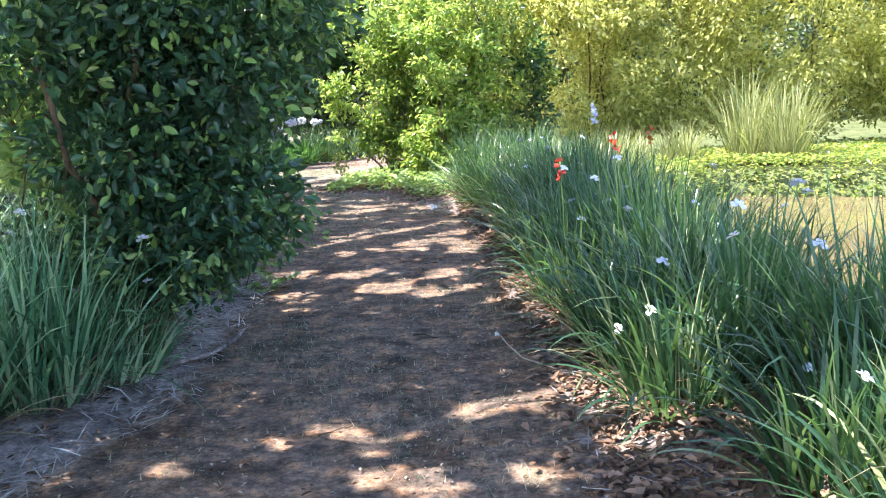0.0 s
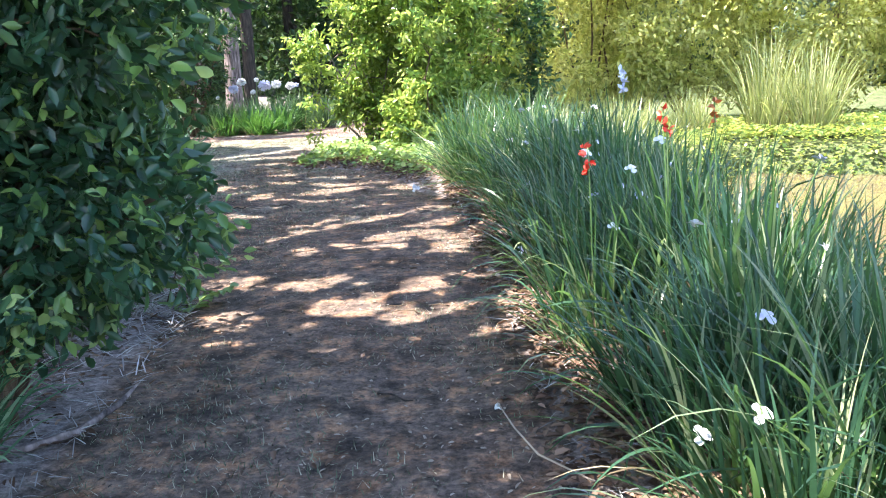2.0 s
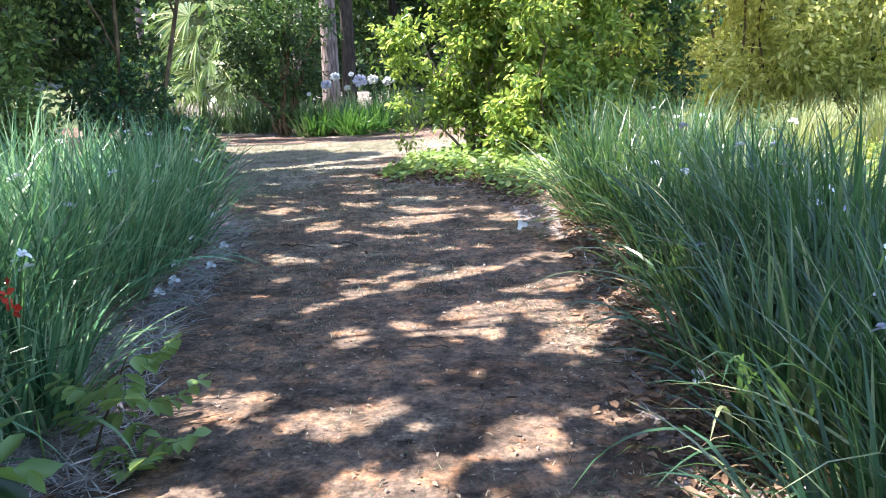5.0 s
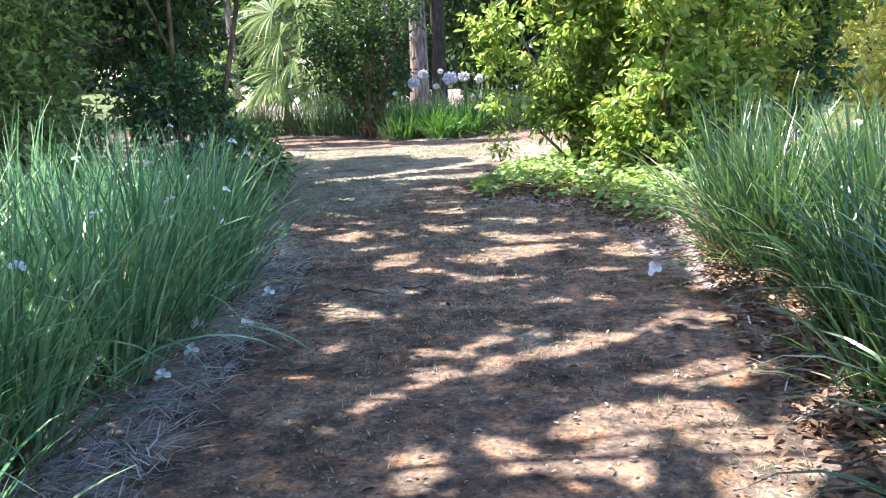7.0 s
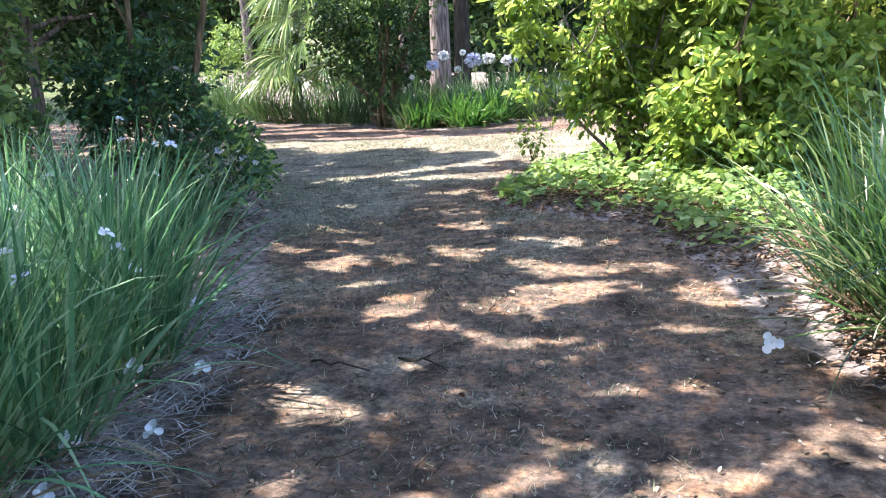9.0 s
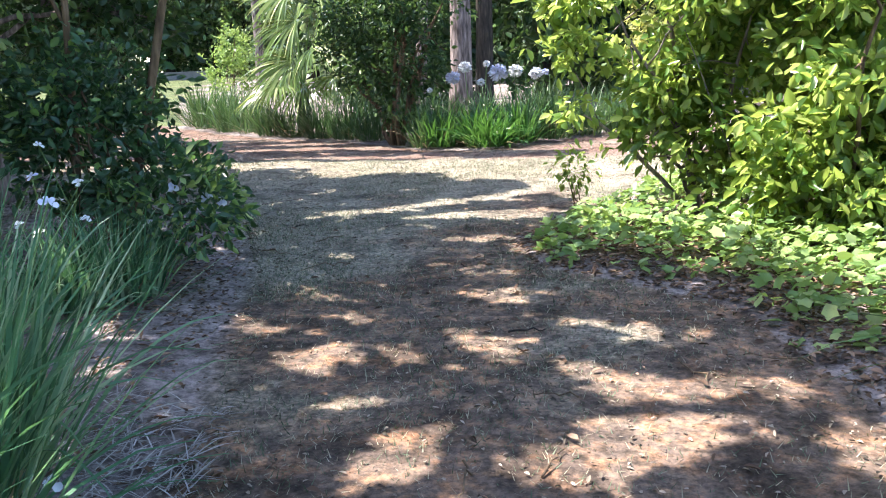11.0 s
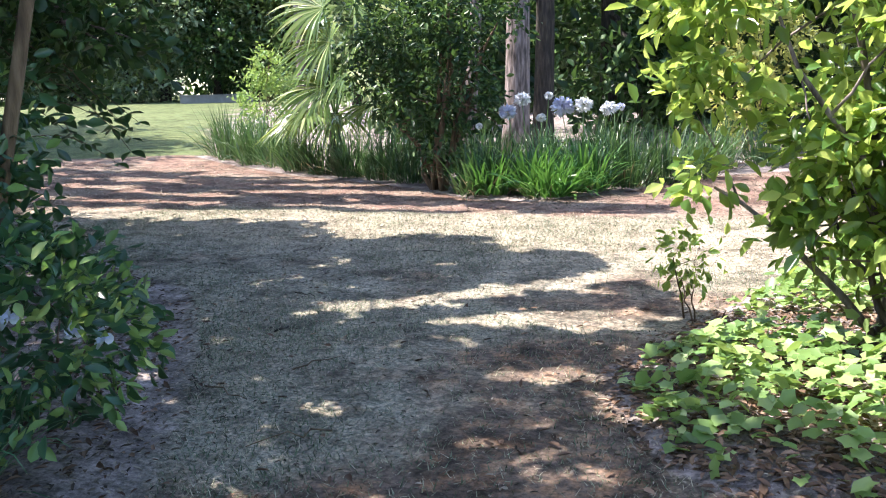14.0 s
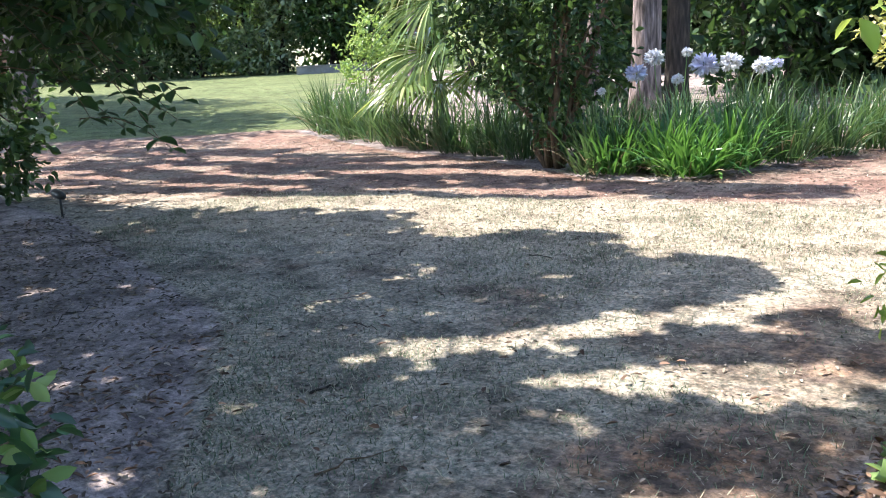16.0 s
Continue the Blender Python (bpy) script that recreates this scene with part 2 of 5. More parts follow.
def leaves(name, P, D, size, material, shape=OVATE, width=0.5, flat=0.5):
    """One mesh of many leaves: roots P, pointing along D, of the lengths size. flat: how far the blades lie level."""
    n = len(P)
    D = unit(D)
    up = rng.normal(size=(n, 3)) * (1 - flat) + (np.array([0, 0, 0.55]) + 0.6 * np.array(SUN_TO)) * flat
    S = unit(np.cross(up, D))
    U = np.cross(D, S)
    T = np.array(shape[0])
    w = width * rng.uniform(0.85, 1.15, n)
    V = (P[:, None] + size[:, None, None] * (T[None, :, 0, None] * D[:, None] + (T[None, :, 1] * w[:, None])[..., None] * S[:, None] + T[None, :, 2, None] * U[:, None])).reshape(-1, 3)
    f = np.concatenate([np.array(q) for q in shape[1]])
    loops = (np.arange(n)[:, None] * len(T) + f[None]).ravel()
    return mesh_np(name, V, loops, np.tile([len(q) for q in shape[1]], n), material)


def blades(name, base, az, lean, curve, length, width, material, segs=6, floor=0.015, kink=None):
    """One mesh of strap leaves that rise from base, lean by lean and bend over by curve (radians)."""
    n = len(base)
    s = np.linspace(0, 1, segs + 1)
    bend = np.full(n, 1.6) if kink is None else kink
    ang = np.minimum(lean[:, None] + curve[:, None] * s[None] ** bend[:, None], 2.75)
    step = length[:, None] / segs
    out = np.concatenate([np.zeros((n, 1)), np.cumsum(np.sin(ang[:, :-1]) * step, 1)], 1)
    up = np.concatenate([np.zeros((n, 1)), np.cumsum(np.cos(ang[:, :-1]) * step, 1)], 1)
    C = np.stack([base[:, 0, None] + out * np.cos(az)[:, None], base[:, 1, None] + out * np.sin(az)[:, None], base[:, 2, None] + up], -1)
    side = np.stack([-np.sin(az), np.cos(az), np.zeros(n)], -1)
    tw = rng.normal(0, 0.5, n)
    side = unit(side * np.cos(tw)[:, None] + np.array([0, 0, 1.0]) * np.sin(tw)[:, None] * 0.5)
    wd = width[:, None] * np.clip(1.02 - s[None] ** 2.2, 0.05, 1) * np.clip(0.65 + s[None], 0, 1) * 0.5
    V = np.stack([C - side[:, None] * wd[..., None], C + side[:, None] * wd[..., None]], 2)
    V[..., 2] = np.maximum(V[..., 2], floor + 0.01 * rng.random((n, 1, 1)))
    k = np.arange(segs)
    q = np.stack([2 * k, 2 * k + 1, 2 * k + 3, 2 * k + 2], -1).ravel()
    loops = (np.arange(n)[:, None] * 2 * (segs + 1) + q[None]).ravel()
    return mesh_np(name, V.reshape(-1, 3), loops, np.full(n * segs, 4), material)


def tubes(name, paths, material, sides=7):
    """One mesh of tapered tubes; each path is (points, radii)."""
    VV, LL, SS, off = [], [], [], 0
    for pts, rad in paths:
        pts, rad = np.array(pts, float), np.array(rad, float)
        t = unit(np.gradient(pts, axis=0))
        ref = np.where(np.abs(t[:, 2:3]) > 0.9, np.array([[1.0, 0, 0]]), np.array([[0, 0, 1.0]]))
        if np.abs(t[0, 2]) > 0.5:
            ref = np.tile([[1.0, 0.15, 0]], (len(t), 1))
        a = unit(np.cross(t, ref))
        b = np.cross(t, a)
        th = np.linspace(0, 2 * np.pi, sides, endpoint=False)
        V = pts[:, None] + rad[:, None, None] * (np.cos(th)[None, :, None] * a[:, None] + np.sin(th)[None, :, None] * b[:, None])
        m = len(pts)
        i, j = np.meshgrid(np.arange(m - 1), np.arange(sides), indexing="ij")
        q = np.stack([i * sides + j, i * sides + (j + 1) % sides, (i + 1) * sides + (j + 1) % sides, (i + 1) * sides + j], -1).reshape(-1)
        VV.append(V.reshape(-1, 3))
        LL += [q + off, np.arange(sides)[::-1] + off, np.arange(sides) + off + (m - 1) * sides]
        SS += [np.full((m - 1) * sides, 4), np.array([sides, sides])]
        off += m * sides
    me = mesh_np(name, np.concatenate(VV), np.concatenate(LL), np.concatenate(SS), material)
    me.polygons.foreach_set("use_smooth", np.ones(len(me.polygons), bool))
    return me


def limb(a, b, r0, r1, sag=0.1, n=7, wob=0.05):
    a, b = np.array(a, float), np.array(b, float)
    s = np.linspace(0, 1, n)[:, None]
    L = np.linalg.norm(b - a)
    p = a + (b - a) * s + np.array([0, 0, 1.0]) * (sag * L * np.sin(np.pi * s))
    p[1:-1] += rng.normal(0, wob * L / n, (n - 2, 3))
    return p, np.linspace(r0, r1, n)


def lobes_points(lobes, n, shell=0.55):
    """Twig tips in the outer part of several ellipsoids (centre, radii), with their outward directions."""
    vol = np.array([r[0] * r[1] * r[2] for _, r in lobes]) ** 0.75
    pick = rng.choice(len(lobes), n, p=vol / vol.sum())
    C, R = np.array([c for c, _ in lobes])[pick], np.array([r for _, r in lobes])[pick]
    d = unit(rng.normal(size=(n, 3)))
    k = (shell + (1 - shell) * rng.random(n) ** 0.6) * (1 + 0.3 * rng.random(n) ** 4)
    lump = 1 + 0.16 * np.sin(5 * d[:, 0] + 2.0 * C[:, 0]) * np.sin(4 * d[:, 2] + C[:, 1]) + 0.10 * np.sin(11 * d[:, 1] + 7 * d[:, 2])
    return C + d * R * (k * lump)[:, None], d


def twig_leaves(name, tips, out, per, leaf, material, shape=OVATE, width=0.5, spread=0.9, droop=0.1, flat=0.55):
    """Rosettes of leaves round twig tips."""
    n = len(tips)
    P = np.repeat(tips, per, 0) + rng.normal(0, leaf * 0.55, (n * per, 3))
    D = np.repeat(out, per, 0) + rng.normal(0, spread, (n * per, 3)) + np.array([0, 0, -droop])
    return leaves(name, P, D, leaf * rng.uniform(0.6, 1.2, n * per), material, shape, width, flat)


def shrub(name, place, lobes, twigs, per, leaf, material, label, category="shrub", stems=6, stem_r=0.02, shape=FULL, width=0.5, shell=0.5, group="", bark=None, droop=0.1, low=0.03, young=0):
    """A shrub: stems from one foot to its lobes, and a crown of leaves. Lobes are given relative to the foot."""
    z0 = hz(place[0], place[1])
    ob = thing(name, (place[0], place[1], z0), label, category, group)
    tips, out = lobes_points(lobes, twigs, shell)
    keep = tips[:, 2] > low
    tips, out = tips[keep], out[keep]
    part("leaves", twig_leaves("leaves", tips, out, per, leaf, material, shape, width, droop=droop, flat=0.4), ob, kind="stuff")
    if young:
        far = np.argsort(-np.linalg.norm(tips - tips.mean(0), axis=1) + rng.normal(0, 0.25, len(tips)))[:young]
        part("young_leaves", twig_leaves("young_leaves", tips[far] * np.array([1.04, 1.04, 1.0]), out[far], 6, leaf * 0.9, LEAF_IVY, shape, width, 0.6, -0.4, 0.3), ob, "bright yellow-green new growth", kind="stuff")
    paths = []
    for i in range(stems):
        tgt = tips[rng.integers(len(tips))] * np.array([0.85, 0.85, 0.95])
        foot = np.array([rng.normal(0, 0.06), rng.normal(0, 0.06), -0.05])
        p, r = limb(foot, tgt, stem_r, stem_r * 0.3, 0.08, 7, 0.12)
        paths = [(p, r)]
        for k in (3, 4, 5):
            e = tips[np.argmin(np.linalg.norm(tips - p[k] - rng.normal(0, 0.35, 3), axis=1))]
            paths.append(limb(p[k], e, r[k] * 0.6, stem_r * 0.12, 0.05, 5, 0.1))
        part("stem", tubes("stem", paths, bark or TWIG, 6), ob)
    return ob


def tree(name, place, trunk_h, trunk_r, lobes, twigs, per, leaf, material, label, bark=None, shape=DIAMOND, width=0.5, lean=(0, 0), shell=0.35, category="tree", group="", droop=0.15):
    """A tree: flared trunk, limbs to its lobes, crown of leaf clusters. Lobes relative to the foot."""
    ob = thing(name, (place[0], place[1], hz(place[0], place[1])), label, category, group)
    n = 10
    s = np.linspace(0, 1, n)
    pts = np.stack([lean[0] * s + 0.03 * trunk_h * np.sin(4 * s) * 0.3, lean[1] * s, s * trunk_h - 0.15], -1)
    rad = trunk_r * (1 - 0.45 * s) * (1 + 0.35 * np.exp(-s * 22))
    part("trunk", tubes("trunk", [(pts, rad)], bark or BARK, 12), ob)
    limbs = []
    for c, r in lobes:
        k = int(rng.integers(5, 9))
        p, q = limb(pts[k], np.array(c) + np.array([0, 0, 0.2 * r[2]]), rad[k] * 0.55, 0.02, 0.05, 8, 0.15)
        limbs = [(p, q)]
        for _ in range(4):
            d = unit(rng.normal(size=3)) * np.array(r) * 0.75
            limbs.append(limb(p[5], np.array(c) + d, q[5] * 0.6, 0.008, 0.05, 5, 0.15))
        part("limb", tubes("limb", limbs, bark or BARK, 6), ob)
    if lobes:
        tips, out = lobes_points(lobes, twigs, shell)
        part("crown", twig_leaves("crown", tips, out, per, leaf, material, shape, width, droop=droop), ob, kind="stuff")
    return ob


def reed_parts(ob, n, h, material, spread=0.16, w=0.016, lean=0.75, curve=1.7):
    """A clump of strap leaves: upright in the middle, arching over and lying down at the rim, some folded."""
    rad, th = spread * np.sqrt(rng.random(n)), rng.uniform(0, 2 * np.pi, n)
    base = np.stack([rad * np.cos(th), rad * np.sin(th), np.full(n, -0.02)], -1)
    az = th + rng.normal(0, 0.85, n)
    u = np.clip(rad / spread, 0, 1) ** 2 * 0.6 + 0.4 * rng.random(n)
    fold = rng.random(n) < 0.2
    cv = curve * rng.random(n) ** 0.8 * (0.25 + 0.75 * u) + fold * rng.uniform(0.4, 1.3, n)
    part("leaves", blades("leaves", base, az, 0.04 + lean * u ** 1.7 * rng.uniform(0.6, 1.15, n), cv, h * rng.uniform(0.55, 1.15, n), w * rng.uniform(0.55, 1.25, n), material, 8, kink=np.where(fold, rng.uniform(3.0, 7.0, n), rng.uniform(1.1, 2.4, n))), ob, kind="stuff")
    m = n // 12
    th = rng.uniform(0, 6.28, m)
    part("dead_leaves", blades("dead_leaves", np.stack([0.8 * spread * np.cos(th), 0.8 * spread * np.sin(th), np.zeros(m)], -1), th, rng.uniform(0.5, 1.2, m), rng.uniform(0.6, 1.6, m), h * rng.uniform(0.4, 0.8, m), w * rng.uniform(0.4, 0.8, m), DEAD), ob, "withered straw-brown leaves", kind="stuff")
    for a in rng.uniform(0, 6.28, 7):
        b0 = np.array([[0.6 * spread * math.cos(a), 0.6 * spread * math.sin(a), -0.02]])
        part("leaf", blades("leaf", b0, np.array([a]), np.array([rng.uniform(0.3, 0.9)]), np.array([rng.uniform(1.0, 2.1)]), np.array([h * rng.uniform(0.85, 1.1)]), np.array([w]), material, 12), ob)


def flower_mesh(material, r, petals=6, droop=0.2):
    """An open flower: every other petal small and upright, the others wide and hanging at the tip."""
    a = np.arange(petals) * 2 * np.pi / petals
    up = np.where(np.arange(petals) % 2, 0.9, 0.3 - droop)
    D = np.stack([np.cos(a), np.sin(a), up], -1)
    return leaves("flower", np.zeros((petals, 3)), D, r * np.where(np.arange(petals) % 2, 0.7, 1.0), material, PETAL, 0.85, 1.0)


IRIS = flower_mesh(PETAL_W, 0.036)
IRIS_B = flower_mesh(PETAL_B, 0.038)


def iris_flower(ob, at, material_mesh, tilt=20):
    """A thin stalk from the clump's foot with one open flower."""
    x, y, z = at
    st = part("flower_stalk", tubes("flower_stalk", [limb((x * 0.15, y * 0.15, 0), (x, y, z), 0.004, 0.003, 0.06, 7, 0.02)], STALK, 5), ob)
    fl = part("flower", material_mesh, st, "small white and lilac iris flower")
    fl.matrix_basis = pose(x, y, z, tilt, -tilt, rng.uniform(0, 360))


# ---- ground ----
def axis(a, b, step, far, grow=1.22):
    core = list(np.arange(a, b + 1e-6, step))
    lo, hi, s = [], [], step
    v, w = a, b
    while v > -far or w < far:
        s *= grow
        v, w = v - s, w + s
        lo.append(max(v, -far - s)), hi.append(min(w, far + s))
    return np.array(lo[::-1] + core + hi)


gx, gy = axis(-14, 5, 0.13, 700), axis(-2, 29, 0.14, 700)
X, Y = np.meshgrid(gx, gy)
Z = height(X, Y)
nx, ny = len(gx), len(gy)
i, j = np.meshgrid(np.arange(ny - 1), np.arange(nx - 1), indexing="ij")
quads = np.stack([i * nx + j, i * nx + j + 1, (i + 1) * nx + j + 1, (i + 1) * nx + j], -1).reshape(-1)


def zones(x, y):
    """Bed, lawn, straw and red-dirt shares of the ground, 0 to 1."""
    left, right = np.interp(y, LEFT_Y, LEFT_X), np.interp(y, RIGHT_Y, RIGHT_X)
    isl = signed_poly(x, y, ISLAND)
    bed = np.maximum(np.maximum(smooth(-0.38, 0.38, left - x), smooth(-0.12, 0.2, x - right)) * (y < 22.5), smooth(-0.15, 0.25, isl))
    line = y - np.interp(x, [-60, -26, -19, -14, -10], [24, 25, 26.3, 29, 30.5])
    lawn = smooth(-0.8, 0.8, line) * smooth(-0.9, -0.4, -isl) * (x < -9)
    far = smooth(40, 60, np.hypot(x, y - 15))
    lawn = np.maximum(lawn, far)
    lawn = np.maximum(lawn, smooth(2.6, 3.4, x) * smooth(12.0, 13.0, y))
    bed = bed * (1 - far) * (1 - lawn)
    straw = smooth(18.2, 20.0, y) * (1 - smooth(20.8, 22.2, y - 0.06 * np.abs(x + 4))) * smooth(-11, -6, x)
    dirt = smooth(20.0, 21.5, y + 0.10 * (x + 5)) * (1 - lawn)
    return bed, lawn, straw * (1 - bed), dirt * (1 - bed)


def ground_material():
    m, nt, b, out = base_material("ground")
    at = nt.nodes.new("ShaderNodeAttribute")
    at.attribute_name = "zone"
    sp = nt.nodes.new("ShaderNodeSeparateColor")
    nt.links.new(at.outputs["Color"], sp.inputs[0])
    big, mid, fine = noise_tex(nt, 0.9, 5, 0.65), noise_tex(nt, 6, 6, 0.7), noise_tex(nt, 45, 4, 0.7)
    dirt = ramp(nt, mid, [(0.28, (0.055, 0.047, 0.048)), (0.5, (0.2, 0.144, 0.119)), (0.72, (0.54, 0.28, 0.16))])
    turf = ramp(nt, fine, [(0.3, (0.08, 0.105, 0.085)), (0.5, (0.345, 0.325, 0.275)), (0.7, (0.68, 0.52, 0.41))])
    grown = nt.nodes.new("ShaderNodeAttribute")
    grown.attribute_name = "turf"
    share = maths(nt, "ADD", maths(nt, "ADD", big, maths(nt, "MULTIPLY", grown.outputs["Fac"], 0.24)), maths(nt, "MULTIPLY", maths(nt, "SUBTRACT", mid, 0.5), 0.35))
    col = mixed(nt, ramp(nt, share, [(0.53, (0, 0, 0)), (0.69, (0.85, 0.85, 0.85))]), dirt, turf)
    red = ramp(nt, mid, [(0.3, (0.13, 0.08, 0.068)), (0.7, (0.32, 0.20, 0.165))])
    straw = ramp(nt, fine, [(0.25, (0.16, 0.145, 0.105)), (0.55, (0.42, 0.36, 0.295)), (0.8, (0.68, 0.6, 0.52))])
    soil = ramp(nt, mid, [(0.3, (0.2, 0.167, 0.172)), (0.7, (0.46, 0.385, 0.387))])
    lawn = mixed(nt, 0.6, ramp(nt, noise_tex(nt, 0.25), [(0.3, (0.11, 0.145, 0.06)), (0.7, (0.20, 0.23, 0.105))]), ramp(nt, fine, [(0.3, (0.5, 0.5, 0.5)), (0.7, (1, 1, 1))]), "MULTIPLY")
    wob = maths(nt, "MULTIPLY", maths(nt, "SUBTRACT", mid, 0.5), 0.9)

    def edged(ch):
        return ramp(nt, maths(nt, "ADD", ch, wob), [(0.35, (0, 0, 0)), (0.65, (1, 1, 1))])

    bed_ch, lawn_ch, straw_ch = sp.outputs[0], sp.outputs[1], sp.outputs[2]
    red = mixed(nt, ramp(nt, big, [(0.45, (0, 0, 0)), (0.65, (0.5, 0.5, 0.5))]), red, turf)
    col = mixed(nt, edged(at.outputs["Alpha"]), col, red)
    col = mixed(nt, edged(straw_ch), col, straw)
    col = mixed(nt, edged(bed_ch), col, soil)
    col = mixed(nt, edged(lawn_ch), col, lawn)
    col = mixed(nt, 0.75, col, ramp(nt, noise_tex(nt, 2.4, 6, 0.7), [(0.38, (0.22, 0.21, 0.21)), (0.54, (1, 1, 1))]), "MULTIPLY")
    col = mixed(nt, 0.7, col, ramp(nt, noise_tex(nt, 15, 7, 0.75), [(0.38, (0.32, 0.33, 0.3)), (0.53, (1, 1, 1)), (0.7, (1.25, 1.22, 1.18))]), "MULTIPLY")
    col = mixed(nt, 0.6, col, ramp(nt, noise_tex(nt, 38, 5, 0.75), [(0.41, (0.4, 0.4, 0.4)), (0.52, (1, 1, 1)), (0.64, (1.3, 1.28, 1.25))]), "MULTIPLY")
    nt.links.new(col, b.inputs["Base Color"])
    b.inputs["Roughness"].default_value = 0.95
    b.inputs["Specular IOR Level"].default_value = 0.2
    bp = nt.nodes.new("ShaderNodeBump")
    bp.inputs["Strength"].default_value, bp.inputs["Distance"].default_value = 0.6, 0.015
    nt.links.new(maths(nt, "ADD", mid, fine), bp.inputs["Height"])
    nt.links.new(bp.outputs[0], b.inputs["Normal"])
    return m


ground_me = mesh_np("ground", np.stack([X, Y, Z], -1).reshape(-1, 3), quads, np.full(len(quads) // 4, 4), ground_material())
zone = ground_me.attributes.new("zone", "FLOAT_COLOR", "POINT")
zb, zl, zs, zd = zones(X, Y)
zone.data.foreach_set("color", np.stack([zb, zl, zs, zd], -1).astype(np.float32).ravel())
turf_at = ground_me.attributes.new("turf", "FLOAT", "POINT")
turf_at.data.foreach_set("value", (0.1 * (1 - smooth(3.5, 6.5, Y)) - 0.35 * (1 - smooth(8.5, 13, Y)) + smooth(13.0, 16.3, Y) * (1 - smooth(20, 22, Y)) * (1 - 0.8 * smooth(-3.5, -2.4, X) * (1 - smooth(17.6, 18.8, Y)))).astype(np.float32).ravel())
ground_me.polygons.foreach_set("use_smooth", np.ones(len(ground_me.polygons), bool))
tagged(new("ground", ground_me), "worn earth path, dry turf, dark soil beds and green lawn", "ground", kind="structure")

wm, wt, wb, wo = base_material("pond_water")
wb.inputs["Base Color"].default_value = (0.15, 0.115, 0.065, 1)
wb.inputs["Roughness"].default_value = 0.08
wbp = wt.nodes.new("ShaderNodeBump")
wbp.inputs["Strength"].default_value, wbp.inputs["Distance"].default_value = 0.25, 0.02
wt.links.new(noise_tex(wt, 5.0, 3), wbp.inputs["Height"])
wt.links.new(wbp.outputs[0], wb.inputs["Normal"])
water = mesh_np("water", np.array([(1.5, -27, -0.36), (28, -27, -0.36), (28, 17, -0.36), (1.5, 17, -0.36)]), np.arange(4), [4], wm)
tagged(new("water", water), "still muddy brown pond water reflecting sunlit leaves", "pond", kind="structure")

# ---- iris and grass clumps by the path ----
def iris_clump(x, y, h, n, label, group, name="iris_clump", material=None, spread=0.2, **kw):
    ob = thing(name, (x, y, hz(x, y)), label, "iris clump", group, turn=rng.uniform(0, 360))
    reed_parts(ob, n, h, material or BLADE, spread, **kw)
    return ob


for k in range(14):
    y = 2.2 + 0.72 * k
    near = 0.16 * max(0, 3 - k)
    x = 1.0 + 0.1 * math.sin(2.3 * k) - 0.03 * max(0, k - 9) + near
    iris_clump(x, y + 0.12 * math.sin(4.1 * k), (0.84 if k > 5 else 0.74) * (1 + 0.14 * math.sin(k * 2.9)), 210, "low arching green iris leaves spilling towards the earth path", "irises on the pond side", spread=0.24, w=0.021, lean=1.05, curve=2.7)
    c = iris_clump(1.4 + 0.12 * math.sin(1.9 * k) - 0.03 * max(0, k - 9) + near, y + 0.36, (1.1 if k > 6 else 0.98) * (1 + 0.12 * math.sin(k * 1.7)), 260, "dense arching green iris leaves beside the earth path", "irises on the pond side", spread=0.26, w=0.024, lean=0.8, curve=2.2)
    for f in range(4):
        iris_flower(c, (rng.uniform(-0.6, 0.3), rng.uniform(-0.5, 0.5), rng.uniform(0.4, 1.0)), IRIS if f % 2 else IRIS_B)
    iris_clump(1.85 + 0.12 * math.sin(1.3 * k + 1), y + 0.1, 0.95 if k > 6 else 0.8, 150, "dense green iris leaves on the pond bank", "irises on the pond side", spread=0.26, w=0.022)
for x, y, h in ((0.65, 11.6, 1.1), (0.5, 12.2, 1.2), (0.95, 12.6, 1.15), (1.5, 12.9, 1.1)):
    iris_clump(x, y, h, 300, "sunlit arching iris leaves at the end of the bank", "irises on the pond side", w=0.02, lean=1.15, curve=2.4)
for x, y, h in ((-2.15, 4.3, 1.05), (-2.5, 4.85, 1.15), (-1.95, 4.7, 0.6), (-2.45, 3.7, 1.15), (-2.95, 4.4, 1.25), (-3.4, 3.6, 1.2), (-2.7, 2.6, 1.2), (-3.2, 5.4, 1.2), (-2.6, 7.7, 1.15), (-2.68, 8.5, 1.2), (-2.75, 9.3, 1.2), (-2.88, 10.1, 1.2),
                (-3.02, 10.9, 1.2), (-3.35, 11.5, 1.1), (-3.6, 8.9, 1.3), (-3.8, 10.2, 1.3), (-4.0, 11.4, 1.2), (-2.6, 7.0, 1.1), (-3.3, 7.6, 1.25), (-4.4, 13.75, 0.62), (-4.6, 13.5, 0.6), (-2.2, 7.45, 0.7), (-2.3, 6.6, 0.75)):
    c = iris_clump(x, y, h, 330, "soft upright green iris leaves under the shrubs", "irises on the shrub side", material=BLADE_SOFT, spread=0.26, w=0.022, lean=0.95, curve=2.3)
    for f in range(4):
        iris_flower(c, (rng.uniform(-0.1, 0.5), rng.uniform(-0.5, 0.5), rng.uniform(0.5, 1.0)), IRIS if f else IRIS_B)

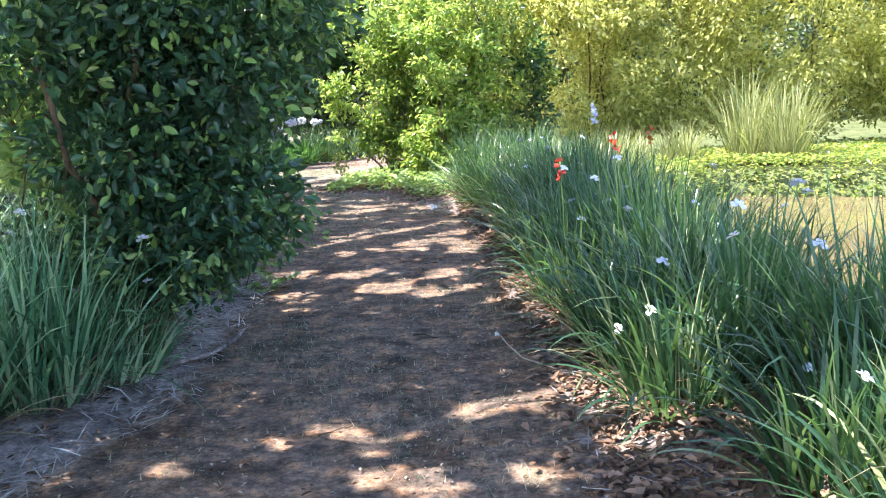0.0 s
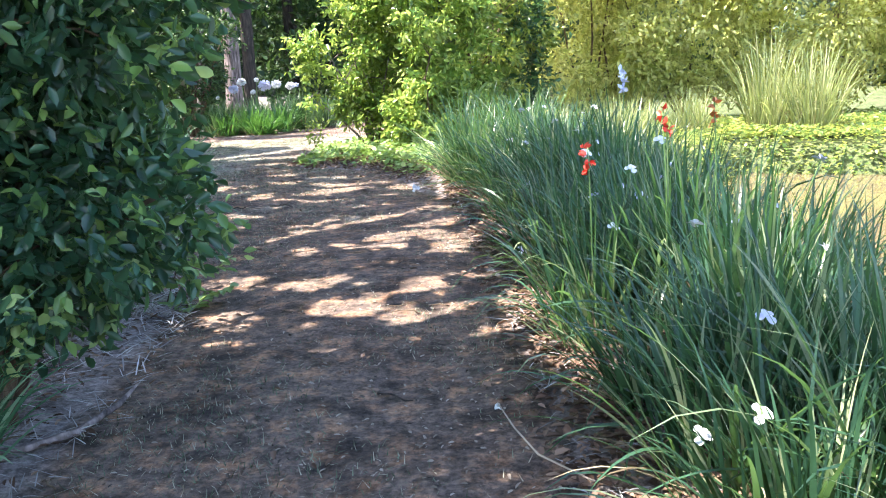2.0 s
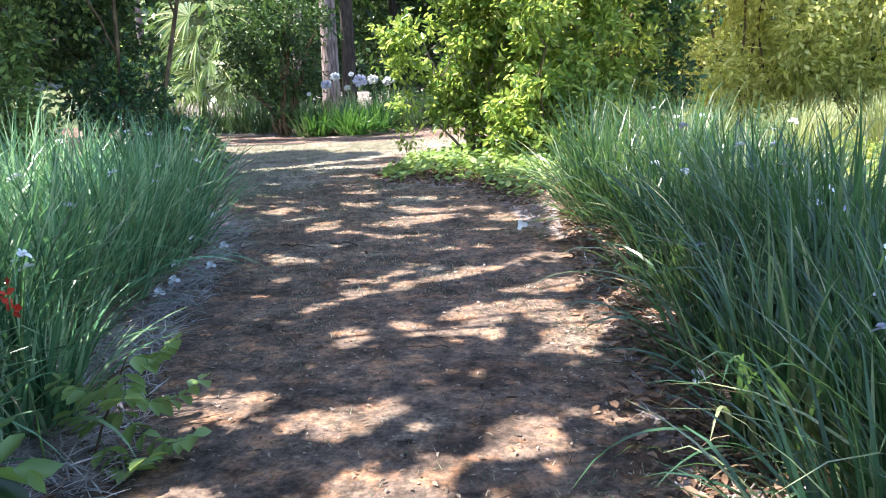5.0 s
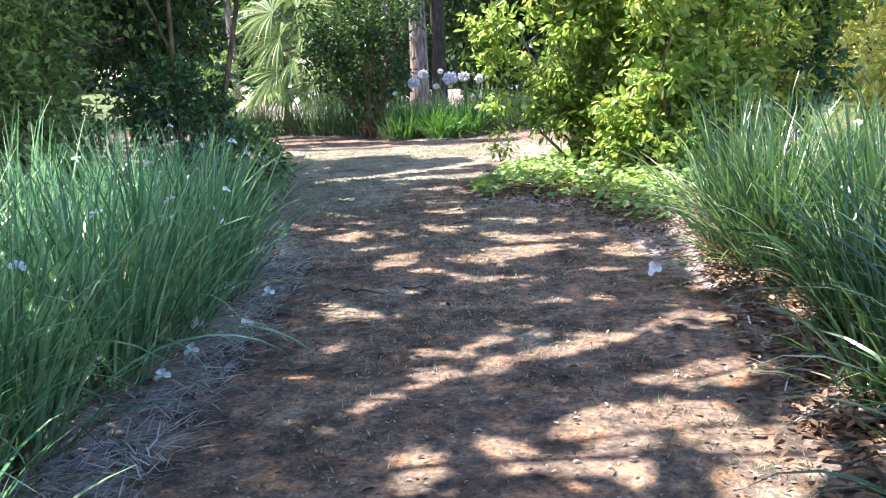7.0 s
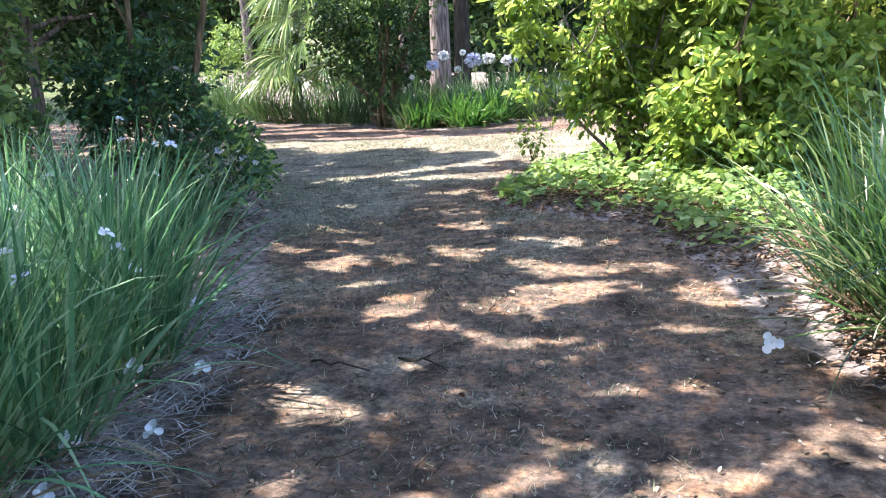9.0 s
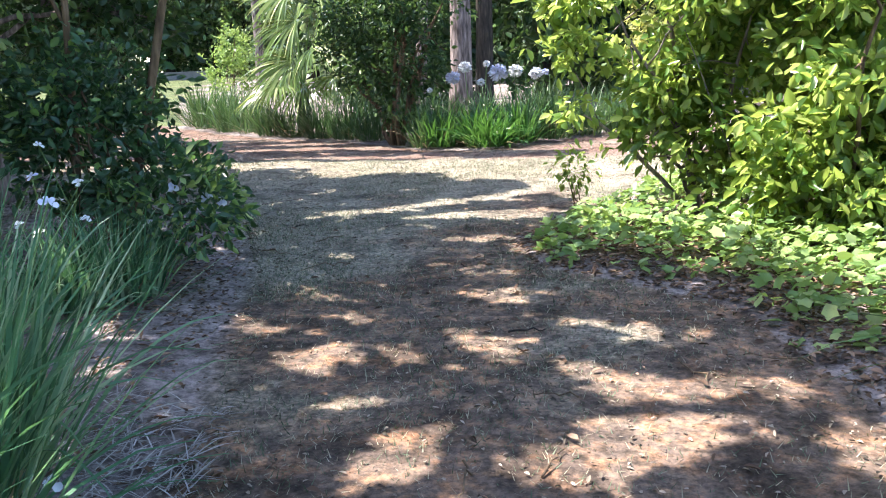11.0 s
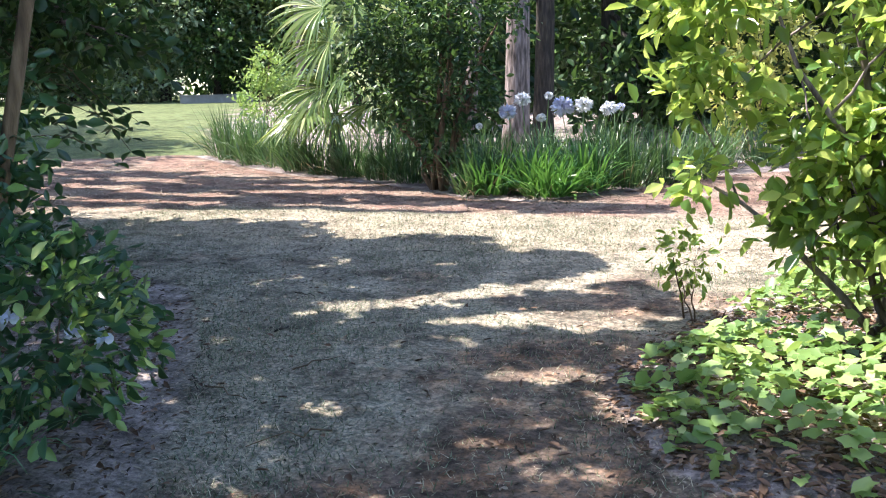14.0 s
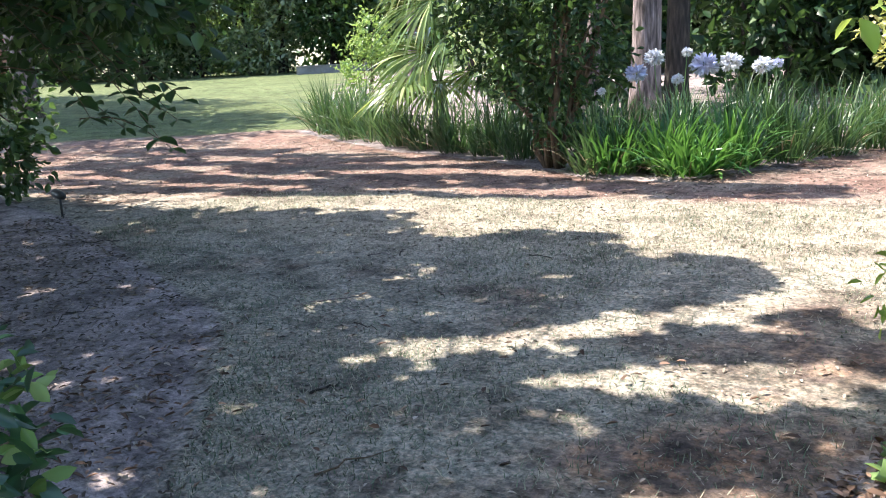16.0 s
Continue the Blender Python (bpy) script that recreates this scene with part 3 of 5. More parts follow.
# ---- shrubs by the path ----
def sprays(n, r, z0, z1, size):
    """Loose overlapping sprays of a shrub's crown, in a column of radius r."""
    z = np.linspace(z0, z1, n)
    a = np.arange(n) * 2.4 + 0.7
    q = r * rng.uniform(0.35, 0.95, n) * np.clip(0.55 + (z - z0) / (z1 - z0), 0, 1)
    return [((q[i] * math.cos(a[i]), q[i] * math.sin(a[i]), z[i]), (size * rng.uniform(0.8, 1.3), size * rng.uniform(0.8, 1.3), size * rng.uniform(0.5, 0.8))) for i in range(n)]


def arching(n, z0, z1, r0, r1, size, squash=1.0):
    """Crown sprays that spread wider with height, each a flattish tuft at a branch's end."""
    out = []
    for i in range(n):
        z = z0 + (z1 - z0) * ((i + rng.random()) / n)
        a = i * 2.4 + rng.uniform(-0.5, 0.5)
        r = (r0 + (r1 - r0) * (z - z0) / (z1 - z0)) * rng.uniform(0.35, 1.15)
        k = size * rng.uniform(0.6, 1.3)
        out.append(((r * math.cos(a), squash * r * math.sin(a), z), (k, k, k * rng.uniform(0.35, 0.65))))
    return out


shrub("glossy_shrub", (-1.92, 5.2), [(c, r) for c, r in sprays(18, 0.8, 0.6, 2.3, 0.36) if c[0] > -0.25] + [((0.25, 0, 1.15), (0.55, 0.6, 0.8)), ((0.3, 0, 1.95), (0.85, 0.7, 0.6)), ((0.62, 0, 0.95), (0.45, 0.45, 0.42)), ((0.15, 0.1, 2.1), (0.5, 0.6, 0.5)), ((0.8, 0, 2.15), (0.6, 0.5, 0.4))],
      2700, 8, 0.085, LEAF_DARK, "large dark glossy-leaved shrub overhanging the earth path", stems=12, stem_r=0.035, low=0.3, young=260)
shrub("leafy_shrub", (-3.15, 7.0), arching(20, 0.9, 3.2, 0.4, 0.85, 0.32), 560, 6, 0.13, LEAF_IVY, "loose bright green shrub behind the dark one", stems=6, stem_r=0.02, shell=0.3)
shrub("weed", (-2.85, 9.55), [((0, 0, 0.3), (0.2, 0.2, 0.2)), ((0.12, -0.05, 0.5), (0.12, 0.12, 0.12))], 46, 5, 0.085, LEAF_IVY, "low lime-green leafy weed at the edge of the irises", "weed", stems=4, stem_r=0.006)
shrub("glossy_shrub", (-4.6, 14.35), [((0.2, 0.0, 0.58), (0.5, 0.5, 0.36)), ((-0.45, 0.15, 0.85), (0.55, 0.55, 0.48)), ((-0.75, 0.2, 1.2), (0.5, 0.45, 0.4)), ((-0.35, 0.3, 1.35), (0.4, 0.4, 0.32))], 700, 7, 0.085, LEAF_DARK, "low glossy gardenia shrub with white blooms beside the path", stems=8, young=70)
shrub("camellia_shrub", (-0.85, 16.6), arching(34, 1.2, 3.7, 0.4, 0.95, 0.28) + [((0.35, -0.2, 0.4), (0.4, 0.35, 0.35)), ((0.1, -0.1, 0.75), (0.45, 0.4, 0.3)), ((-0.2, -0.1, 1.12), (0.45, 0.4, 0.25)), ((-0.42, -0.15, 0.95), (0.28, 0.28, 0.15)), ((-1.0, -0.2, 0.98), (0.12, 0.12, 0.07)), ((-0.95, 0.0, 1.45), (0.32, 0.3, 0.18)), ((-0.95, -0.1, 1.9), (0.34, 0.32, 0.2)), ((-0.35, -0.1, 0.7), (0.25, 0.25, 0.2))],
      1180, 7, 0.115, LEAF_CAM, "tall sunlit yellow-green camellia shrub beside the path", stems=9, stem_r=0.028, bark=BARK, shell=0.3, droop=0.35)
shrub("camellia_shrub", (0.9, 17.2), arching(30, 0.3, 3.9, 0.7, 1.4, 0.44),
      1350, 7, 0.125, LEAF_GOLD, "dense sunlit camellia shrub with yellowing leaves", stems=8, stem_r=0.03, shell=0.3, droop=0.3)
shrub("camellia_shrub", (0.3, 15.85), arching(26, 0.25, 3.3, 0.5, 0.95, 0.36) + [((-0.55, -0.1, 0.55), (0.35, 0.3, 0.3)), ((-0.2, -0.35, 0.35), (0.4, 0.3, 0.25)), ((0.4, -0.3, 0.5), (0.4, 0.35, 0.35))],
      1500, 7, 0.12, LEAF_CAM, "leafy glossy camellia shrub over the ivy", stems=7, stem_r=0.022, shell=0.3, droop=0.35)
shrub("dark_shrub", (1.7, 17.9), [((0, 0, 1.3), (0.6, 0.55, 0.9)), ((0.1, 0, 2.2), (0.6, 0.55, 0.5))], 560, 7, 0.13, LEAF_DARK, "dark blue-green shrub behind the sunlit camellias", stems=6)
shrub("sapling", (-1.95, 17.25), [((0, 0, 0.42), (0.16, 0.16, 0.22))], 26, 5, 0.075, LEAF_CAM, "thin leafy sapling at the bed's edge", "sapling", stems=3, stem_r=0.008)

# ---- bushes over the pond ----
for x, y, s in ((3.4, 19.5, 1.0), (5.6, 20.0, 1.15), (8.2, 19.4, 1.2), (11.0, 18.4, 1.15), (14.2, 17.0, 1.2), (17.5, 15.0, 1.2)):
    L = []
    for d in unit(rng.normal(size=(105, 3)) * np.array([1, 1, 1.2])):
        k = rng.uniform(0.32, 0.62) * s
        L.append(((d[0] * 1.9 * s, d[1] * 1.5 * s, rng.uniform(0.25, 1.0) + 2.3 * (1 + d[2]) * s), (k, k, 0.62 * k)))
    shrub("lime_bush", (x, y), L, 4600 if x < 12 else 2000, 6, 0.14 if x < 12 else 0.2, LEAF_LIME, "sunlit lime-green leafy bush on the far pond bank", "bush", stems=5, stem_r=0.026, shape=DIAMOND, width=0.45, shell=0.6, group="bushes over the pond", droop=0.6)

# ---- trees that shade the path ----
LIT_X = [-14, -10, -6.5, -5.4, -4.9, -4.0, -3.6, -3.0, -2.5, -2.1, -1.0, 0.5]
LIT_Y = [21.0, 20.3, 20.6, 19.5, 19.95, 19.85, 19.3, 19.5, 18.4, 17.9, 16.6, 12.5]


def streak(x, y, a, b, r0, r1):
    r0, r1 = (r * (1 + 0.35 * noise.noise((x * 4.5, y * 4.5, 8.0)) + 0.5 * noise.noise((x * 12.0, y * 12.0, 3.0))) for r in (r0, r1))
    ux, uy = b[0] - a[0], b[1] - a[1]
    k = ((x - a[0]) * ux + (y - a[1]) * uy) / (ux * ux + uy * uy)
    d = math.hypot(x - a[0] - min(max(k, 0), 1) * ux, y - a[1] - min(max(k, 0), 1) * uy)
    return d < r0 + (r1 - r0) * min(max(k, 0), 1)


# gaps in the crowns, by where their sun spots fall: x, y, half sizes and turn
GAPS_START = [(0.35, 3.21, 0.18, 0.12, -1.0), (-0.20, 3.23, 0.28, 0.16, -0.5), (-1.22, 3.43, 0.15, 0.09, -0.4), (0.87, 3.52, 0.31, 0.14, 0.8), (1.28, 3.56, 0.13, 0.06, 1.2), (-0.44, 3.68, 0.17, 0.09, -0.9), (-0.81, 3.69, 0.11, 0.07, -1.1), (-1.76, 3.73, 0.11, 0.08, 0.9), (-0.64, 3.89, 0.16, 0.11, -1.1), (0.22, 4.01, 0.29, 0.13, 0.3), (0.47, 4.08, 0.13, 0.09, -0.5), (0.99, 4.22, 0.11, 0.10, 0.7), (-1.09, 4.34, 0.18, 0.13, 1.3), (-1.39, 4.44, 0.09, 0.08, -0.3), (0.01, 4.94, 0.17, 0.10, 0.0), (0.11, 5.06, 0.17, 0.05, -0.2), (0.23, 5.20, 0.09, 0.05, -0.2), (0.29, 5.62, 0.09, 0.08, -0.7)]
GAPS_NEAR = [(-1.40, 6.67, 0.09, 0.06, 0.5), (-0.12, 6.70, 0.24, 0.13, -1.1), (-0.05, 6.73, 0.15, 0.11, -1.0), (-1.22, 6.74, 0.31, 0.23, -1.2), (-1.17, 6.79, 0.24, 0.17, -1.1), (0.16, 6.90, 0.13, 0.12, 0.4), (-0.51, 6.91, 0.23, 0.15, -0.1), (-0.44, 7.02, 0.26, 0.14, -0.4), (-0.40, 7.07, 0.24, 0.12, 0.5), (-0.31, 7.20, 0.10, 0.09, -1.0), (-0.02, 7.43, 0.23, 0.20, -1.6), (-1.29, 7.48, 0.15, 0.10, -0.7), (-0.43, 7.51, 0.09, 0.08, -0.4), (-0.81, 7.58, 0.34, 0.16, 0.6), (0.38, 7.64, 0.17, 0.07, -0.7), (-1.50, 7.76, 0.34, 0.18, -0.1), (-0.63, 7.76, 0.13, 0.11, 0.6), (0.18, 8.65, 0.23, 0.17, -1.1)]
GAPS_MID = [(-1.01, 8.67, 0.18, 0.13, -1.1), (-0.29, 8.85, 0.24, 0.12, -0.7), (-0.59, 8.86, 0.20, 0.10, -0.1), (0.19, 9.00, 0.15, 0.13, 1.5), (-0.42, 9.18, 0.14, 0.14, 1.1), (-0.37, 9.24, 0.19, 0.12, -0.2), (0.03, 9.31, 0.23, 0.15, 0.1), (-1.28, 9.50, 0.34, 0.10, 1.0), (-1.19, 9.76, 0.13, 0.11, -0.9), (-0.01, 9.77, 0.26, 0.14, 0.3), (-0.93, 9.78, 0.22, 0.06, 0.6), (0.18, 9.87, 0.18, 0.13, 1.5), (-1.12, 10.05, 0.10, 0.08, -0.3), (-0.60, 10.10, 0.32, 0.11, 0.6), (-0.98, 10.28, 0.12, 0.10, 1.0), (-0.49, 10.37, 0.12, 0.10, 0.1), (-0.19, 10.43, 0.26, 0.09, 0.8), (0.10, 10.70, 0.14, 0.09, 0.1)]
GAPS_FAR = [(-1.98, 10.71, 0.26, 0.16, -0.6), (-1.60, 10.72, 0.11, 0.04, 0.1), (-2.24, 10.89, 0.14, 0.06, 0.3), (-0.71, 11.02, 0.10, 0.07, -1.3), (-0.41, 11.05, 0.11, 0.07, -0.6), (-2.44, 11.08, 0.07, 0.04, -0.2), (-0.92, 11.10, 0.08, 0.05, 0.1), (-1.25, 11.56, 0.19, 0.09, 0.4), (-1.02, 11.62, 0.11, 0.09, 0.1), (-1.43, 11.65, 0.11, 0.08, -0.0), (-1.76, 11.79, 0.15, 0.09, -0.0), (-0.39, 11.83, 0.11, 0.08, 0.3), (-0.63, 11.83, 0.11, 0.05, 0.8), (-1.40, 12.09, 0.30, 0.11, 0.2), (-2.03, 12.09, 0.22, 0.17, 1.3), (-2.07, 12.29, 0.14, 0.07, 0.2), (-1.24, 12.31, 0.48, 0.19, 0.6), (-0.31, 12.52, 0.28, 0.21, -1.5)]
GAPS_END = [(-1.20, 12.55, 0.22, 0.10, 0.2), (-2.40, 12.55, 0.21, 0.09, 0.4), (-3.65, 12.63, 0.16, 0.10, -0.4), (-0.90, 12.70, 0.24, 0.06, 0.1), (-1.11, 12.93, 0.17, 0.09, -0.1), (-2.81, 13.02, 0.26, 0.15, -0.7), (-2.07, 13.06, 0.10, 0.05, 0.2), (-0.51, 13.07, 0.12, 0.10, -1.2), (-1.39, 13.11, 0.26, 0.12, -0.4), (-0.82, 13.12, 0.14, 0.10, -0.6), (-4.08, 13.22, 0.26, 0.13, -0.7), (-2.37, 13.24, 0.29, 0.10, -0.6), (-2.91, 13.46, 0.36, 0.05, -0.7), (-2.04, 13.48, 0.31, 0.13, -0.8), (-3.39, 13.56, 0.23, 0.12, -0.7), (-1.16, 13.75, 0.15, 0.12, -1.3), (-0.90, 13.75, 0.12, 0.09, 0.5), (-2.84, 13.78, 0.15, 0.09, -0.6)]
GAPS_LAST = [(-1.56, 13.85, 0.11, 0.10, 1.3), (-3.24, 14.21, 0.32, 0.11, -0.4), (-2.14, 14.32, 0.34, 0.12, -0.5), (-3.71, 14.39, 0.15, 0.10, -0.7), (-3.66, 14.41, 0.13, 0.07, 0.2), (-2.28, 14.89, 0.22, 0.11, 0.0), (-2.43, 14.98, 0.10, 0.09, 1.3), (-2.69, 15.11, 0.11, 0.07, 0.3), (-3.49, 15.25, 0.24, 0.08, -0.0), (-2.55, 16.00, 0.33, 0.08, 0.4), (-2.80, 16.06, 0.10, 0.05, -0.6), (-2.47, 16.07, 0.12, 0.07, 0.1)]
GAPS = GAPS_START + GAPS_NEAR + GAPS_MID + GAPS_FAR + GAPS_END + GAPS_LAST
GAP_C = np.array([g[:2] for g in GAPS])
GAP_R = np.array([g[2:4] for g in GAPS]) * 0.95 + 0.012
GAP_U = np.array([(math.cos(g[4]), math.sin(g[4])) for g in GAPS])


def in_gap(x, y):
    dx, dy = x - GAP_C[:, 0], y - GAP_C[:, 1]
    wave = 1 + 0.28 * noise.noise((x * 5.0, y * 5.0, 1.7)) + 0.2 * noise.noise((x * 13.0, y * 13.0, 4.2))
    u, v = dx * GAP_U[:, 0] + dy * GAP_U[:, 1], dy * GAP_U[:, 0] - dx * GAP_U[:, 1]
    return bool(np.any((u / GAP_R[:, 0]) ** 2 + (v / GAP_R[:, 1]) ** 2 < wave))


def open_above(x, y):
    """Where the crowns leave gaps for the sun."""
    edge = float(np.interp(x, LIT_X, LIT_Y)) + 0.28 * noise.noise((x * 2.6 + y, y * 4.0, 2.0)) + 0.25 * noise.noise((x * 9.0, y * 9.0, 6.0))
    bank = float(np.interp(y, LEFT_Y, LEFT_X)) - x
    if bank > 0.15 and y < 11.9:
        return noise.noise((x * 0.9, y * 1.0, 5.0)) > (-0.5 if bank > 1.3 else -0.42 if y > 6.5 else 0.2)
    if x > 0.1 and y > 11.2 or (-2.4 < x < -1.75 and 6.5 < y < 7.8) or x > -1.6 and y > 15.5 or (-5.3 < x < -1.8 and 22.7 < y < 24.7):
        return True
    if edge < y < 21.6 + 0.1 * (x + 5):
        return True
    n = noise.noise((x * 0.85, y * 1.15, 3.1)) + 0.45 * noise.noise((x * 2.3, y * 2.6, 9.0))
    if y > edge:
        return noise.noise((x * 0.45 + 0.12 * y, y * 2.3, 3.1)) + 0.5 * noise.noise((x * 1.7, y * 4.0, 9.0)) > 0.2
    if y > 16.3 and x < -2.2:
        return streak(x, y, (-4.4, 16.9), (-2.5, 18.5), 0.10, 0.19) or streak(x, y, (-5.2, 17.6), (-5.05, 18.7), 0.14, 0.14) or streak(x, y, (-3.45, 16.85), (-1.9, 17.45), 0.11, 0.36) or streak(x, y, (-6.5, 17.2), (-6.7, 17.8), 0.1, 0.12)
    if in_gap(x, y):
        return True
    if x > 0.6:
        return n > (0.14 if y < 6.2 else 0.42 if y < 10.5 else -0.2)
    if x > -2.3 and y > 14.5:
        return n > (0.5 if y > 16.4 else -0.3 if y > 15.5 else 0.3)
    return n > (0.3 if y < 2.5 else 0.62)


FEET = [(-6.4, -3.5), (-6.6, 2.4), (-7.2, 8.2), (-8.0, 13.2), (-14.6, 19.0)]
crowns = [[] for _ in FEET]
for gyv in np.arange(-4, 26, 0.2):
    for gxv in np.arange(-15, 3.4, 0.2):
        x, y = gxv + rng.uniform(-0.1, 0.1), gyv + rng.uniform(-0.1, 0.1)
        if y > 21 and x > -2.5 or (y > 25.2 and -11.5 < x < -7.2) or y > 25.5 and x > -11.5 or (x > 1.6 and y > 10) or open_above(x, y):
            continue
        h = rng.uniform(4.4, 6.6)
        p = np.array([x, y, 0]) + np.array(SUN_TO) * (h / SUN_TO.z)
        k = int(np.argmin([math.hypot(p[0] - a, 0.8 * (p[1] - b)) for a, b in FEET]))
        crowns[k].append(p)
for (fx, fy), pts in zip(FEET, crowns):
    pts = np.array(pts)
    ob = thing("shade_tree", (fx, fy, hz(fx, fy)), "tall spreading garden tree shading the earth path", "tree", "trees over the path")
    rel = pts - np.array([fx, fy, hz(fx, fy)])
    n = 12
    s = np.linspace(0, 1, n)
    tp = np.stack([0.5 * s * s, 0.25 * np.sin(3 * s), 5.0 * s - 0.15], -1)
    tr = 0.26 * (1 - 0.5 * s) * (1 + 0.5 * np.exp(-s * 14))
    part("trunk", tubes("trunk", [(tp, tr)], BARK, 12), ob)
    paths = []
    for q in rel[rng.choice(len(rel), min(26, len(rel)), replace=False)]:
        k = int(rng.integers(7, 12))
        p, r = limb(tp[k], q, tr[k] * 0.26, 0.01, 0.06, 9, 0.35)
        drop = p - np.outer(p[:, 2], np.array(SUN_TO) / SUN_TO.z) + np.array([fx, fy, 0])
        if sum(open_above(a, b) for a, b in drop[3:8, :2]) > 1:
            continue
        paths = [(p, r)]
        for kk in (4, 6):
            near = rel[np.argsort(np.linalg.norm(rel - p[kk], axis=1))[rng.integers(3, 14)]]
            paths.append(limb(p[kk], near, r[kk] * 0.6, 0.008, 0.04, 5, 0.1))
        part("limb", tubes("limb", paths, BARK, 6), ob)
    out = unit(rng.normal(size=rel.shape) + np.array([0, 0, 0.4]))
    P = np.repeat(rel, 20, 0) + rng.normal(0, 0.07, (len(rel) * 20, 3))
    D = unit(np.repeat(out, 20, 0) + rng.normal(0, 0.8, P.shape))
    S = rng.uniform(0.15, 0.26, len(P))
    mids = P + 0.5 * S[:, None] * D + np.array([fx, fy, hz(fx, fy)])
    drop = mids[:, :2] - mids[:, 2:] * np.array([SUN_TO.x, SUN_TO.y]) / SUN_TO.z
    keep = np.array([not open_above(a, b) for a, b in drop])
    P, D, S = P[keep], D[keep], S[keep]
    part("crown", leaves("crown", P, D, S, LEAF_WOOD, OVATE, 0.55, 0.75), ob, kind="stuff")

tree("slender_tree", (-5.15, 14.3), 2.8, 0.035, [((-0.6, 0.2, 3.0), (0.9, 0.8, 0.6))], 140, 6, 0.10, LEAF_WOOD, "slender garden tree with a pale brown stem", lean=(0.1, 0.2), shape=OVATE, bark=TWIG)
# small tree whose thin stems rise out of the gardenia, and trees at the shrub side
tree("slender_tree", (-5.0, 14.5), 3.0, 0.04, [((0.0, 0.2, 3.3), (1.3, 1.0, 0.8)), ((-1.2, 0.3, 2.7), (1.0, 0.9, 0.8)), ((0.5, -0.5, 3.6), (0.9, 0.9, 0.7))], 260, 6, 0.10, LEAF_MID, "slender leaning garden tree with dark leaves", lean=(0.75, 0.3), shape=OVATE, bark=TWIG)
tree("overhanging_tree", (-8.6, 17.4), 3.2, 0.09, [((1.0, 0.8, 2.45), (0.9, 0.8, 0.65)), ((1.7, 0.4, 2.0), (0.6, 0.5, 0.32)), ((0.0, 1.4, 2.15), (0.7, 0.6, 0.6)), ((0.8, 0.6, 3.2), (1.6, 1.3, 0.8)), ((-3.2, 2.6, 0.9), (0.9, 0.8, 0.85)), ((-2.6, 2.2, 2.2), (1.0, 0.9, 0.8))],
     1500, 6, 0.13, LEAF_WOOD, "dark tree with leafy branches hanging low over the path", shape=FULL, width=0.6)
for x, y, s in ((-5.8, 7.2, 0.85), (-6.2, 9.4, 0.9), (-6.6, 11.7, 0.9), (-7.8, 14.6, 0.8), (-9.6, 16.2, 0.7), (-5.2, 4.9, 0.85), (-5.9, 13.2, 0.62), (-9.0, 9.0, 1.4), (-11.5, 13.0, 1.3), (-5.2, 2.2, 1.0)):
    L = [((rng.uniform(-0.6, 0.6) * s, rng.uniform(-0.7, 0.7) * s, z * s), (0.95 * s, 0.95 * s, 0.75 * s)) for z in (0.8, 1.4, 2.1, 2.8, 3.3)]
    shrub("understorey_shrub", (x, y), L, 900, 6, 0.11, LEAF_MID if x > -9 else LEAF_GREY, "dense green shrub behind the iris bed", stems=7, stem_r=0.035, shape=DIAMOND, group="shrubs behind the irises")

# ---- the island bed ----
tree("big_tree", (-5.76, 27.9), 9.0, 0.26, [((0.5, 1, 13), (3, 3, 1.8)), ((2, 1.5, 13.5), (3, 3, 1.8)), ((0.5, -0.5, 14), (2.8, 2.8, 1.8))], 700, 8, 0.2, LEAF_WOOD, "stout grey-brown tree trunk rising from the flower bed")
tree("second_tree", (-7.05, 28.8), 8.0, 0.15, [((-1.0, 1, 8), (2, 2, 1.3))], 200, 8, 0.2, LEAF_WOOD, "slimmer grey trunk beside the stout tree", lean=(0.5, 0))
tree("dark_tree", (-5.52, 29.2), 9.0, 0.22, [((1.0, 1.5, 13), (3, 3, 1.5))], 300, 8, 0.2, LEAF_WOOD, "tree behind the stout trunk, its shade put into darker bark", bark=BARK_DARK)
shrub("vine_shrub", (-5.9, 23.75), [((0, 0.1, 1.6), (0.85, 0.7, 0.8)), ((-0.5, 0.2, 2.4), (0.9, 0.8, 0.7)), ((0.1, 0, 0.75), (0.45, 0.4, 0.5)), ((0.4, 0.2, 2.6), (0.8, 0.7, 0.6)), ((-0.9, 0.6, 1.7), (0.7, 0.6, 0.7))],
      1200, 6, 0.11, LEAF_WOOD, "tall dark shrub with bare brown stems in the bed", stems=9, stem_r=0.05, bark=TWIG)


